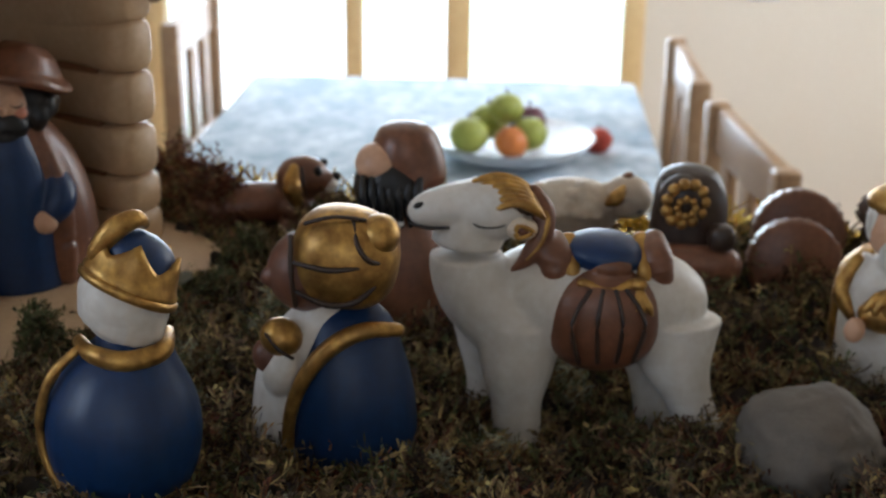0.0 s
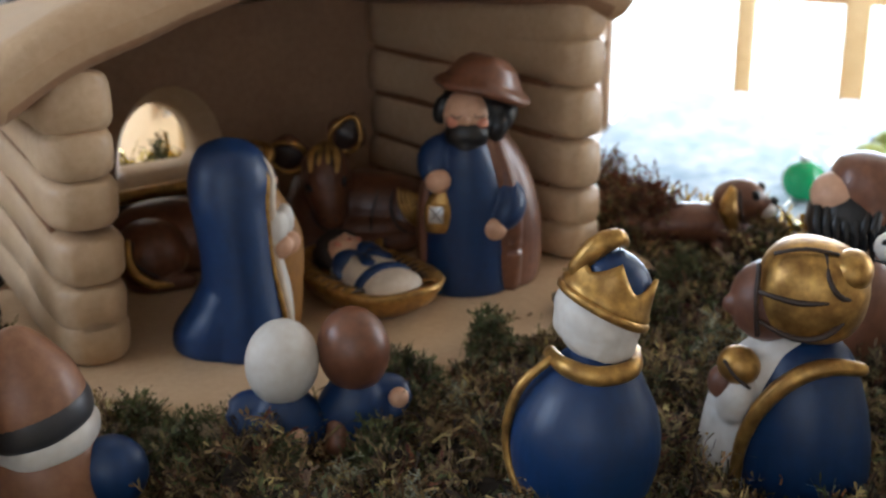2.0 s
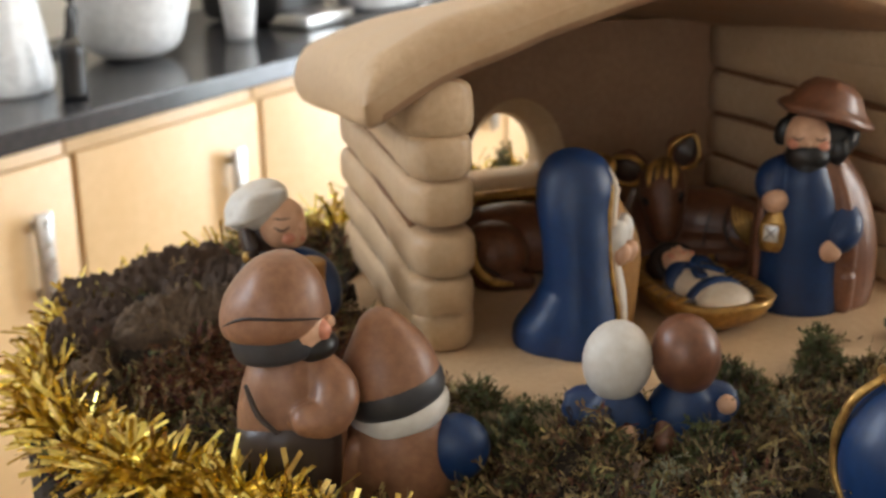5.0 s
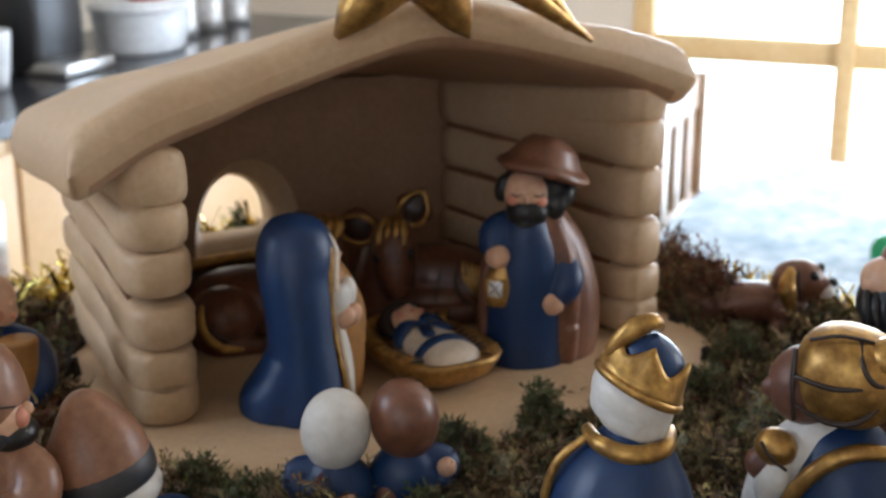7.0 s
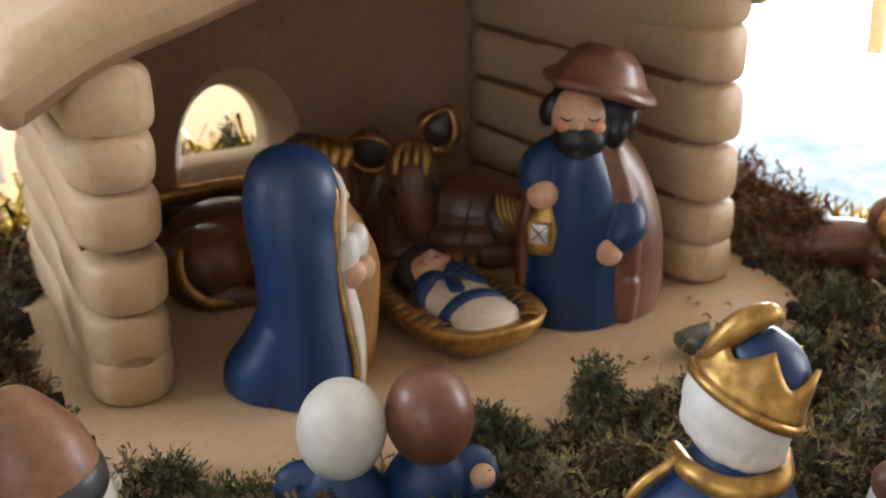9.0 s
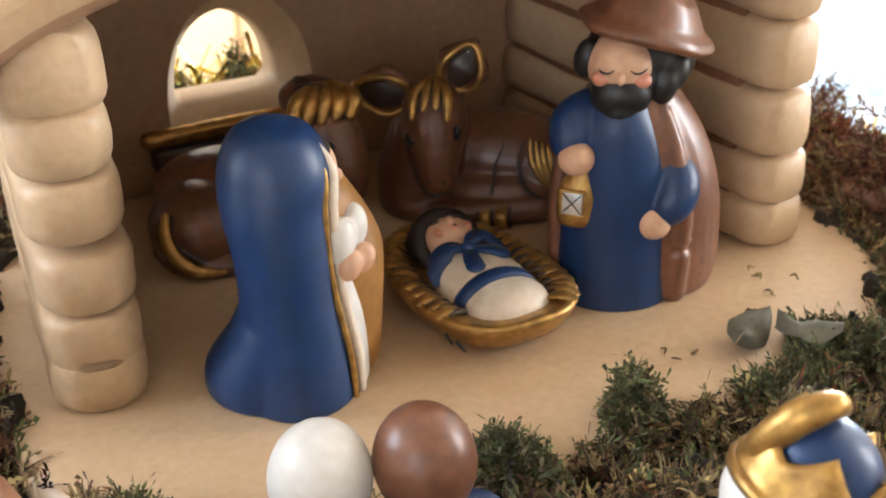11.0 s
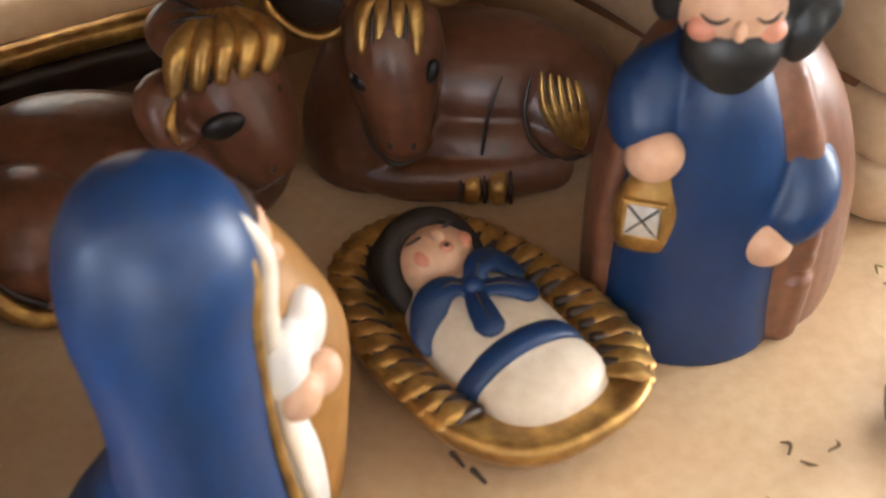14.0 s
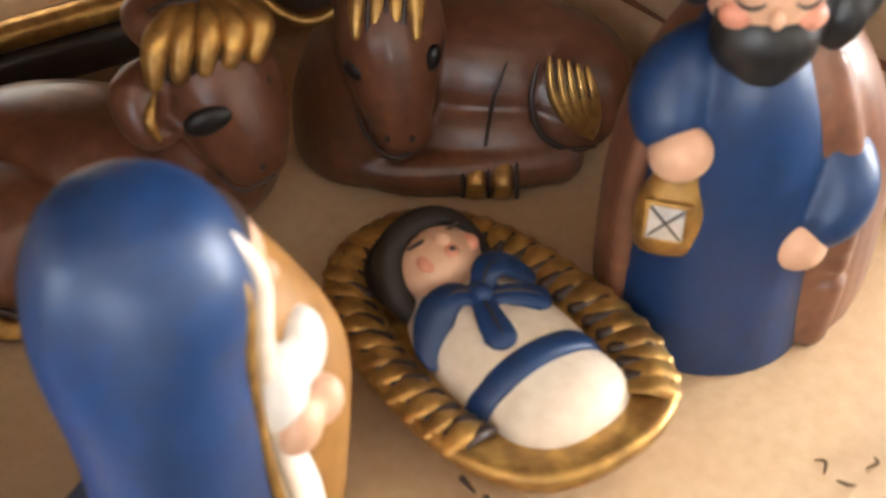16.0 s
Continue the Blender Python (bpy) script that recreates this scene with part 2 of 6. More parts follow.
def spline(rows, fine, closed=False):
    """Catmull-Rom through rows of numbers."""
    rows = [np.array(r, float) for r in rows]
    n, out = len(rows), []
    for i in range(n if closed else n - 1):
        p = [rows[(i + k) % n] if closed else rows[min(max(i + k, 0), n - 1)] for k in (-1, 0, 1, 2)]
        for k in range(fine):
            t = k / fine
            out.append(0.5 * (2 * p[1] + (p[2] - p[0]) * t + (2 * p[0] - 5 * p[1] + 4 * p[2] - p[3]) * t * t + (3 * p[1] - p[0] - 3 * p[2] + p[3]) * t ** 3))
    if not closed:
        out.append(rows[-1])
    return out


MOULDED = ("blue", "brown", "tan", "cocoa", "white", "cream", "skin", "darkskin", "black", "ochre", "hair")


def fuse(shape, voxel=0.11, turns=5):
    """Melts the overlapping pieces of one glaze into one soft moulded skin; thin lines and gilding stay as they are."""
    out, skins = Shape(), {}
    for v0, v1, f0, f1, mat, thick in shape.pieces:
        if mat in MOULDED and thick >= 0.3:
            v, f = skins.setdefault(mat, ([], []))
            f.extend(tuple(i - v0 + len(v) for i in q) for q in shape.f[f0:f1])
            v.extend(shape.v[v0:v1])
        else:
            base = len(out.v)
            out.v.extend(shape.v[v0:v1])
            for q, m in zip(shape.f[f0:f1], shape.m[f0:f1]):
                out.f.append(tuple(i - v0 + base for i in q))
                out.m.append(out.slot(shape.mats[m]))
    for mat, (v, f) in skins.items():
        me = bpy.data.meshes.new("skin")
        me.from_pydata(v, [], f)
        me.update()
        ob = new("skin", me)
        mod = ob.modifiers.new("melt", "REMESH")
        mod.mode, mod.voxel_size = "VOXEL", voxel
        mod = ob.modifiers.new("soften", "SMOOTH")
        mod.factor, mod.iterations = 0.5, turns
        done = bpy.data.meshes.new_from_object(ob.evaluated_get(bpy.context.evaluated_depsgraph_get()))
        base, k = len(out.v), out.slot(mat)
        out.v.extend(tuple(q.co) for q in done.vertices)
        for q in done.polygons:
            out.f.append(tuple(base + i for i in q.vertices))
            out.m.append(k)
        bpy.data.objects.remove(ob)
        bpy.data.meshes.remove(me)
        bpy.data.meshes.remove(done)
    return out


def lean(shape, start, pivot, turn, size=1.0):
    """Tilts and scales the pieces added since start about a point."""
    e, c = Euler([radians(a) for a in turn]).to_matrix(), Vector(pivot)
    shape.v[start:] = [tuple(c + e @ (Vector(p) - c) * size) for p in shape.v[start:]]


def figure(name, shape, at, turn, label, category, group="", scale=0.01, stretch=(1, 1, 1), voxel=0.11, turns=5):
    """A ceramic figure, modelled in centimetres, as one mesh."""
    shape = fuse(shape, voxel, turns)
    shape.v = [(x * stretch[0], y * stretch[1], z * stretch[2]) for x, y, z in shape.v]
    ob = new(name, shape.mesh(name, scale))
    ob.matrix_world = pose(*at, 0, 0, turn)
    return tagged(ob, label, category, group)


def part(name, shape, parent, label="", scale=1.0, smooth=True, at=None):
    ob = new(name, shape.mesh(name, scale, smooth))
    ob.parent = parent
    if at is not None:
        ob.matrix_basis = at
    return tagged(ob, label) if label else ob


def thing(name, m, label, category, group=""):
    ob = new(name)
    ob.empty_display_size = 0.02
    ob.matrix_world = m
    return tagged(ob, label, category, group)


def structure(name, shape, label, m=None, smooth=False, kind="structure"):
    ob = new(name, shape.mesh(name, 1.0, smooth))
    if m is not None:
        ob.matrix_world = m
    return tagged(ob, label, name.split("_")[0], kind=kind)


# ---- the room ----
H = 2.45
WALL_A, WALL_B0, WALL_B1, BACK_A = 3.2, -2.1, 2.2, -2.6
structure("floor", Shape().box((0.3, 0.05, FLOOR_Z - 0.05), (6.2, 4.9, 0.1), "oak", bevel=0), "oiled oak floor of the kitchen and dining room", ROOM)
structure("ceiling", Shape().box((0.3, 0.05, FLOOR_Z + H + 0.05), (6.2, 4.9, 0.1), "plaster", bevel=0), "plain cream plaster ceiling", ROOM)
ww = Shape()
W0, W1, WZ = -0.76, 0.66, 0.95
ww.box((WALL_A + 0.06, (WALL_B0 + W0) / 2, FLOOR_Z + H / 2), (0.12, W0 - WALL_B0, H), "plaster", bevel=0)
ww.box((WALL_A + 0.06, (WALL_B1 + W1) / 2, FLOOR_Z + H / 2), (0.12, WALL_B1 - W1, H), "plaster", bevel=0)
ww.box((WALL_A + 0.06, (W0 + W1) / 2, (WZ + FLOOR_Z + H) / 2), (0.12, W1 - W0, FLOOR_Z + H - WZ), "plaster", bevel=0)
structure("wall_window", ww, "cream plaster wall round the bright window", ROOM)
structure("wall_kitchen", Shape().box((0.3, WALL_B0 - 0.06, FLOOR_Z + H / 2), (5.9, 0.12, H), "plaster", bevel=0), "cream plaster wall behind the worktop", ROOM)
structure("wall_dining", Shape().box((0.3, WALL_B1 + 0.06, FLOOR_Z + H / 2), (5.9, 0.12, H), "plaster", bevel=0), "cream plaster wall of the dining room", ROOM)
structure("wall_back", Shape().box((BACK_A - 0.06, 0.05, FLOOR_Z + H / 2), (0.12, 4.4, H), "plaster", bevel=0), "cream plaster wall of the room", ROOM)

win = tagged(new("window_1"), "tall overexposed window with pale wooden frame", "window", kind="structure")
win.matrix_world = ROOM
for b, w in ((W0 + 0.03, 0.06), (-0.16, 0.05), (0.137, 0.07), (W1 - 0.03, 0.06)):
    part("mullion", Shape().box((WALL_A + 0.03, b, (FLOOR_Z + WZ) / 2), (0.07, w, WZ - FLOOR_Z), "frame", bevel=0.1), win)
for z in (FLOOR_Z + 0.05, -0.30, WZ - 0.03):
    part("rail", Shape().box((WALL_A + 0.045, (W0 + W1) / 2, z), (0.05, W1 - W0, 0.07), "frame", bevel=0.1), win)
glow = bpy.data.materials.new("bright_daylight")
glow.use_nodes = True
haze, tones = glow.node_tree.nodes.new("ShaderNodeTexNoise"), glow.node_tree.nodes.new("ShaderNodeValToRGB")
haze.inputs["Scale"].default_value = 3.0
tones.color_ramp.elements[0].position, tones.color_ramp.elements[1].position = 0.40, 0.56
tones.color_ramp.elements[0].color, tones.color_ramp.elements[1].color = (0.62, 0.78, 0.55, 1), (0.97, 0.98, 1.0, 1)
where = glow.node_tree.nodes.new("ShaderNodeTexCoord")
glow.node_tree.links.new(where.outputs["Object"], haze.inputs["Vector"])
glow.node_tree.links.new(haze.outputs["Fac"], tones.inputs["Fac"])
gp = glow.node_tree.nodes["Principled BSDF"]
gp.inputs["Base Color"].default_value = (0.8, 0.85, 0.9, 1)
gp.inputs["Emission Color"].default_value = (0.97, 0.98, 1.0, 1)
glow.node_tree.links.new(tones.outputs["Color"], gp.inputs["Emission Color"])
gp.inputs["Emission Strength"].default_value = 6.0
M["glow"] = glow
structure("backdrop", Shape().box((WALL_A + 1.6, -0.1, 0.3), (0.05, 5.5, 4.0), "glow", bevel=0), "bright hazy daylight outside the window", ROOM)

# ---- kitchen run ----
for i in range(6):
    a = -0.1 + i * 0.5
    cab = thing("base_cabinet", ROOM @ pose(a, -1.5, FLOOR_Z), "pale maple kitchen base cabinet with steel bar handle", "cabinet", "kitchen base cabinets")
    part("body", Shape().box((0.25, -0.3, 0.44), (0.495, 0.58, 0.84), "maple", bevel=0.005), cab)
    door = part("door", Shape().box((0.25, 0.0, 0.47), (0.485, 0.02, 0.72), "maple", bevel=0.1), cab)
    part("handle", Shape().box((0.40, 0.034, 0.67), (0.034, 0.012, 0.17), "steel", bevel=0.3).box((0.40, 0.02, 0.73), (0.014, 0.026, 0.014), "steel").box((0.40, 0.02, 0.61), (0.014, 0.026, 0.014), "steel"), door, "steel bar handle")
structure("worktop", Shape().box((1.4, -1.79, -0.25), (3.1, 0.62, 0.04), "granite", bevel=0.1), "dark polished stone worktop on the base cabinets", ROOM)
# ---- dining table ----
tab = thing("dining_table", ROOM @ pose(1.62, 0.15, FLOOR_Z), "dining table under a pale cloth by the window", "table")
part("tabletop", Shape().box((0, 0, 0.73), (1.15, 0.76, 0.035), "chairwood"), tab)
for x in (-0.5, 0.5):
    for y in (-0.32, 0.32):
        part("leg", Shape().box((x, y, 0.355), (0.06, 0.06, 0.71), "chairwood"), tab)
cl = Shape().box((0, 0, 0.757), (1.2, 0.80, 0.012), "cloth", bevel=0.3)
for y in (-0.402, 0.402):
    cl.box((0, y, 0.68), (1.2, 0.008, 0.16), "cloth", bevel=0.2)
for x in (-0.602, 0.602):
    cl.box((x, 0, 0.68), (0.008, 0.80, 0.16), "cloth", bevel=0.2)
ob = new("tablecloth", cl.mesh("tablecloth"))
ob.matrix_world = ROOM @ pose(1.62, 0.15, FLOOR_Z)
tagged(ob, "pale blue-white patterned tablecloth on the dining table", "tablecloth")


def chair(a, b, turn):
    c = thing("dining_chair", ROOM @ pose(a, b, FLOOR_Z, 0, 0, turn), "dark wooden dining chair at the table", "chair", "chairs round the table")
    part("seat", Shape().box((0, 0, 0.45), (0.42, 0.42, 0.035), "chairwood"), c)
    for x, y, h in ((-0.18, -0.18, 0.44), (-0.18, 0.18, 0.44), (0.18, -0.18, 0.92), (0.18, 0.18, 0.92)):
        part("leg", Shape().box((x, y, h / 2), (0.035, 0.035, h), "chairwood"), c)
    for z in (0.62, 0.88):
        part("rail", Shape().box((0.185, 0, z), (0.022, 0.36, 0.07), "chairwood"), c)
    for y in (-0.11, 0, 0.11):
        part("slat", Shape().box((0.185, y, 0.75), (0.015, 0.05, 0.22), "chairwood"), c)
    return c


chair(2.12, -0.18, -90)
chair(1.72, 0.42, 90)
chair(1.2, 0.45, 84)

bowl = Shape().loft([(0.757, 0, 0, 0.06, 0.06), (0.775, 0, 0, 0.11, 0.11), (0.80, 0, 0, 0.14, 0.14), (0.795, 0, 0, 0.125, 0.125), (0.775, 0, 0, 0.06, 0.06)], "plastic")
TBL = ROOM @ pose(1.62, 0.15, FLOOR_Z)
ob = new("fruit_bowl", bowl.mesh("fruit_bowl"))
ob.matrix_world = TBL @ pose(-0.02, 0.15, 0.006)
tagged(ob, "shallow pale bowl of fruit on the dining table", "bowl")
for x, y, z, r, mat, nm in ((0.0, 0.03, 0.83, 0.045, "leafgreen", "green"), (0.08, 0.06, 0.835, 0.045, "leafgreen", "green"), (0.02, 0.13, 0.83, 0.042, "leafgreen", "green"),
                            (0.11, 0.13, 0.83, 0.04, "purple", "dark red"), (0.05, 0.09, 0.865, 0.04, "leafgreen", "green"), (0.0, 0.10, 0.82, 0.04, "orange", "orange"), (0.12, 0.25, 0.795, 0.035, "red", "red")):
    r *= 0.72
    s = Shape().ell((0, 0, 0), (r, r, r * 0.92), mat)
    s.tube([(0, 0, r * 0.8), (0.003, 0, r * 1.15)], [0.003, 0.002], "umber", 6)
    f = new("fruit", s.mesh("fruit"))
    f.matrix_world = TBL @ pose(x - 0.07, y + 0.05, z - 0.012)
    tagged(f, f"round {nm} fruit from the bowl on the table", "fruit", "fruit on the table")
f = new("green_ball", Shape().ell((0, 0, 0), (0.034, 0.034, 0.034), "emerald").loft([(0.030, 0, 0, 0.010, 0.010), (0.040, 0, 0, 0.008, 0.008), (0.042, 0, 0, 0.003, 0.003)], "steel").mesh("green_ball"))
f.matrix_world = ROOM @ pose(1.48, 0.135, FLOOR_Z + 0.797)
tagged(f, "shiny green ball on the pale tablecloth", "ball")
sw = thing("light_switch", ROOM @ pose(WALL_A - 0.004, 0.98, -0.28), "pale grey light switch on the plaster wall", "light switch")
part("plate", Shape().box((0, 0, 0), (0.01, 0.09, 0.13), "plastic"), sw)
part("rocker", Shape().box((-0.006, 0, 0), (0.008, 0.04, 0.07), "steel"), sw)

# ---- things on the worktop ----
WT = -0.228


def on_worktop(name, shape, a, b, label, category):
    ob = new(name, shape.mesh(name))
    ob.matrix_world = ROOM @ pose(a, b, WT)
    return tagged(ob, label, category)


k = thing("kettle", ROOM @ pose(0.98, -1.74, WT), "white plastic electric kettle with dark handle", "kettle")
part("body", Shape().loft([(0, 0, 0, 0.085, 0.085), (0.03, 0, 0, 0.09, 0.09), (0.14, 0, 0, 0.075, 0.075), (0.21, 0, 0, 0.06, 0.06), (0.225, 0, 0, 0.03, 0.03)], "plastic"), k)
part("handle", Shape().tube([(0.06, 0.02, 0.2), (0.13, 0.04, 0.18), (0.13, 0.04, 0.08), (0.08, 0.02, 0.04)], 0.012, "black"), k, "black curved handle")
on_worktop("pepper_mill", Shape().loft([(0, 0, 0, 0.024, 0.024), (0.05, 0, 0, 0.022, 0.022), (0.09, 0, 0, 0.024, 0.024), (0.1, 0, 0, 0.01, 0.01)], "black"), 1.0, -1.58, "small black mill at the worktop's edge", "mill")
on_worktop("mixing_bowl", Shape().loft([(0, 0, 0, 0.05, 0.05), (0.03, 0, 0, 0.10, 0.10), (0.13, 0, 0, 0.125, 0.125), (0.14, 0, 0, 0.12, 0.12), (0.13, 0, 0, 0.115, 0.115), (0.03, 0, 0, 0.06, 0.06)], "plastic"), 1.35, -1.78, "large pale glass mixing bowl on the worktop", "bowl")
on_worktop("cup", Shape().loft([(0, 0, 0, 0.03, 0.03), (0.11, 0, 0, 0.042, 0.042), (0.112, 0, 0, 0.036, 0.036), (0.02, 0, 0, 0.024, 0.024)], "plastic"), 1.62, -1.72, "tall white cup on the dark worktop", "cup")
cm = thing("coffee_machine", ROOM @ pose(1.86, -1.85, WT), "black coffee machine against the kitchen wall", "coffee machine")
part("body", Shape().box((0, 0, 0.17), (0.2, 0.24, 0.34), "black"), cm)
part("spout", Shape().box((0.0, 0.14, 0.30), (0.18, 0.1, 0.08), "black"), cm)
part("drip_tray", Shape().box((0, 0.14, 0.015), (0.18, 0.12, 0.03), "steel"), cm, "steel drip tray")
on_worktop("storage_tub", Shape().loft([(0, 0, 0, 0.12, 0.09), (0.02, 0, 0, 0.13, 0.10), (0.1, 0, 0, 0.14, 0.11), (0.11, 0, 0, 0.15, 0.12), (0.13, 0, 0, 0.13, 0.1)], "plastic").ell((0, 0.03, 0.16), (0.08, 0.06, 0.05), "red"), 2.2, -1.75, "white tub with a red and yellow packet", "tub")
for a, h in ((2.45, 0.16), (2.58, 0.2), (2.72, 0.14)):
    on_worktop("storage_jar", Shape().loft([(0, 0, 0, 0.045, 0.045), (h * 0.8, 0, 0, 0.045, 0.045), (h * 0.85, 0, 0, 0.048, 0.048), (h, 0, 0, 0.048, 0.048)], "silver"), a, -1.8, "shiny storage jar on the worktop", "jar")

# ---- display table and moss ----
RIM = spline([(-0.352, 0.06), (-0.34, 0.115), (-0.30, 0.165), (-0.22, 0.207), (-0.10, 0.24), (0.05, 0.247), (0.16, 0.16), (0.235, 0.058), (0.29, -0.018), (0.36, -0.11), (0.44, -0.20), (0.53, -0.30), (0.50, -0.40), (0.30, -0.45), (0.05, -0.42), (-0.12, -0.31), (-0.235, -0.205), (-0.295, -0.145), (-0.345, -0.075), (-0.365, 0.0)], 6, True)
MIDX, MIDY = 0.05, -0.07
RIM_A = sorted((math.atan2(p[1] - MIDY, p[0] - MIDX), math.hypot(p[0] - MIDX, p[1] - MIDY)) for p in RIM)

RIM_R = [float(r) for r in np.interp([2 * math.pi * j / 2048 for j in range(2048)], [q[0] for q in RIM_A], [q[1] for q in RIM_A], period=2 * math.pi)]


def reach(a):
    """How far the bed reaches from its middle in a direction."""
    return RIM_R[int((a % (2 * math.pi)) / (2 * math.pi) * 2048) % 2048]


def depth_in(x, y):
    return math.hypot(x - MIDX, y - MIDY) / reach(math.atan2(y - MIDY, x - MIDX))


DECK = -0.10
dt = thing("display_table", pose(MIDX, MIDY, FLOOR_Z), "wooden side table carrying the crib scene", "table")
rows = []
for k, z in ((0.01, 0.0), (1.0, 0.0), (1.02, -0.004), (1.02, -0.022), (1.0, -0.026), (0.01, -0.026)):
    rows.append([(k * reach(2 * math.pi * j / 96) * math.cos(2 * math.pi * j / 96), k * reach(2 * math.pi * j / 96) * math.sin(2 * math.pi * j / 96), -FLOOR_Z + DECK + z) for j in range(96)])
part("tabletop", Shape().grid(rows[::-1], "chairwood"), dt)
for x in (-0.2, 0.25):
    for y in (-0.2, 0.15):
        part("leg", Shape().box((x, y, (-FLOOR_Z + DECK - 0.026) / 2), (0.06, 0.06, -FLOOR_Z + DECK - 0.026), "chairwood"), dt)

HILLS = [(-0.02, -0.24, -0.006), (0.07, -0.25, -0.025), (0.17, -0.26, -0.040), (0.23, -0.30, -0.046), (0.26, -0.34, -0.032), (0.2, -0.4, -0.045), (0.0, -0.36, -0.025), (-0.25, -0.1, -0.022), (-0.2, -0.1, -0.022), (-0.12, -0.13, -0.006), (0.02, -0.10, -0.002),
         (0.10, -0.13, -0.002), (0.17, -0.08, 0.000), (0.25, -0.03, -0.006), (0.24, -0.14, -0.012), (0.35, -0.2, -0.018), (0.2, 0.08, 0.0), (-0.22, 0.06, 0.004), (-0.3, 0.1, 0.004), (-0.2, 0.19, 0.0), (0.0, 0.22, 0.002), (0.42, -0.25, -0.02), (-0.33, 0.0, -0.015), (-0.22, -0.15, -0.035), (0.40, -0.36, -0.03)]


def hill(x, y):
    num = den = 0.0
    for hx, hy, hz in HILLS:
        w = 1 / ((x - hx) ** 2 + (y - hy) ** 2 + 0.0008) ** 1.5
        num, den = num + w * hz, den + w
    return num / den


def ground(x, y):
    lumps = noise.noise((x * 34, y * 34, 0)) + 0.75 * noise.noise((x * 80, y * 80, 3)) + 0.4 * noise.noise((x * 190, y * 190, 6))
    return hill(x, y) + 0.0135 * lumps


def in_base(x, y, grow=0.0):
    return (abs((x - 0.0) / (0.188 + grow))) ** 3.2 + (abs((y - 0.048) / (0.144 + grow))) ** 3.2 < 1


gs, rows = Shape(), []
NR, NA = 110, 300
for i in range(NR + 1):
    k = i / NR
    row = []
    for j in range(NA):
        a = 2 * math.pi * j / NA
        r = reach(a) * (0.001 + 0.985 * min(k * 1.02, 1.0) + (0.012 if k > 0.985 else 0))
        x, y = MIDX + r * math.cos(a), MIDY + r * math.sin(a)
        z = ground(x, y) - (0.022 if in_base(x, y, -0.012) else 0.0)
        row.append((x, y, DECK + 0.001 if i == NR else z))
    rows.append(row)
gs.grid(rows, "soil", caps=False)
structure("ground", gs, "dark dry moss bed under the crib figures", smooth=True)


def moss(name, count, spots, mats, size, seed, label, lift=0.0, curl=1.6):
    """Curled strands of moss in tufts; each strand is one thin bent blade."""
    rnd = random.Random(seed)
    v, f, mi = [], [], []
    for _ in range(count):
        x0, y0, spread, up = spots(rnd)
        if name != "moss_sprigs" and x0 > -0.02 and y0 < 0 and in_base(x0, y0, 0.045):
            up *= 0.2
        r, th = spread * math.sqrt(rnd.random()), rnd.random() * 6.283
        x, y = x0 + r * math.cos(th), y0 + r * math.sin(th)
        if (in_base(x, y, -0.003) and name != "moss_sprigs") or depth_in(x, y) > 0.985 or (x < -0.235 and y > 0.045 and rnd.random() < 0.8):
            continue
        z = (max(ground(x, y), 0.0) if in_base(x, y) else ground(x, y)) - 0.002 + lift + up * rnd.random() * (1 - (r / spread) ** 2)
        d = Vector((rnd.gauss(0, 0.9), rnd.gauss(0, 0.9), rnd.uniform(-0.1, 1.3))).normalized()
        side = d.cross(Vector((rnd.gauss(0, 1), rnd.gauss(0, 1), rnd.gauss(0, 1)))).normalized()
        bend = Vector((rnd.gauss(0, 1), rnd.gauss(0, 1), rnd.gauss(-0.3, 0.9))) * curl
        ln, w = size * rnd.uniform(0.5, 1.5), size * rnd.uniform(0.05, 0.12)
        p, b, k, joints = Vector((x, y, z)), len(v), 4, []
        m = rnd.randrange(len(mats))
        for s in range(k + 1):
            ww_ = w * (1 - 0.7 * s / k)
            v.extend((tuple(p - side * ww_), tuple(p + side * ww_)))
            d = (d + bend / k).normalized()
            p = p + d * ln / k
            joints.append((p, d))
        for p, d in joints[:-1]:
            o = len(v)
            q = (side * rnd.choice((-1, 1)) + d * 0.9 + Vector((0, 0, rnd.uniform(-0.4, 0.6)))) * ln * 0.30
            v.extend((tuple(p), tuple(p + q * 0.55 + d * w * 2.2), tuple(p + q), tuple(p + q * 0.5 - d * w * 1.2)))
            f.append((o, o + 1, o + 2, o + 3))
            mi.append(m)
        for s in range(k):
            o = b + 2 * s
            f.append((o, o + 1, o + 3, o + 2))
            mi.append(m)
    me = bpy.data.meshes.new(name)
    me.from_pydata(v, [], f)
    for mt in mats:
        me.materials.append(M[mt])
    me.polygons.foreach_set("material_index", mi)
    me.update()
    return tagged(new(name, me), label, "moss", kind="stuff")


TUFTS = random.Random(5)
tuft_list = []
while len(tuft_list) < 3000:
    x, y = TUFTS.uniform(-0.40, 0.55), TUFTS.uniform(-0.45, 0.25)
    if depth_in(x, y) < 0.98 and not in_base(x, y, -0.002):
        tuft_list.append((x, y, TUFTS.uniform(0.005, 0.016), 0.001 + 0.026 * TUFTS.random() ** 2))
moss("dry_moss", 90000, lambda r: tuft_list[r.randrange(1500)], ["moss", "moss", "moss", "straw", "straw", "rust", "umbermoss", "umbermoss", "green"], 0.0085, 1, "dry brown-olive moss covering the crib floor")
moss("green_moss", 18000, lambda r: tuft_list[2200 + r.randrange(700)], ["green", "green", "moss"], 0.0065, 2, "dark green moss tufts in the dry moss")
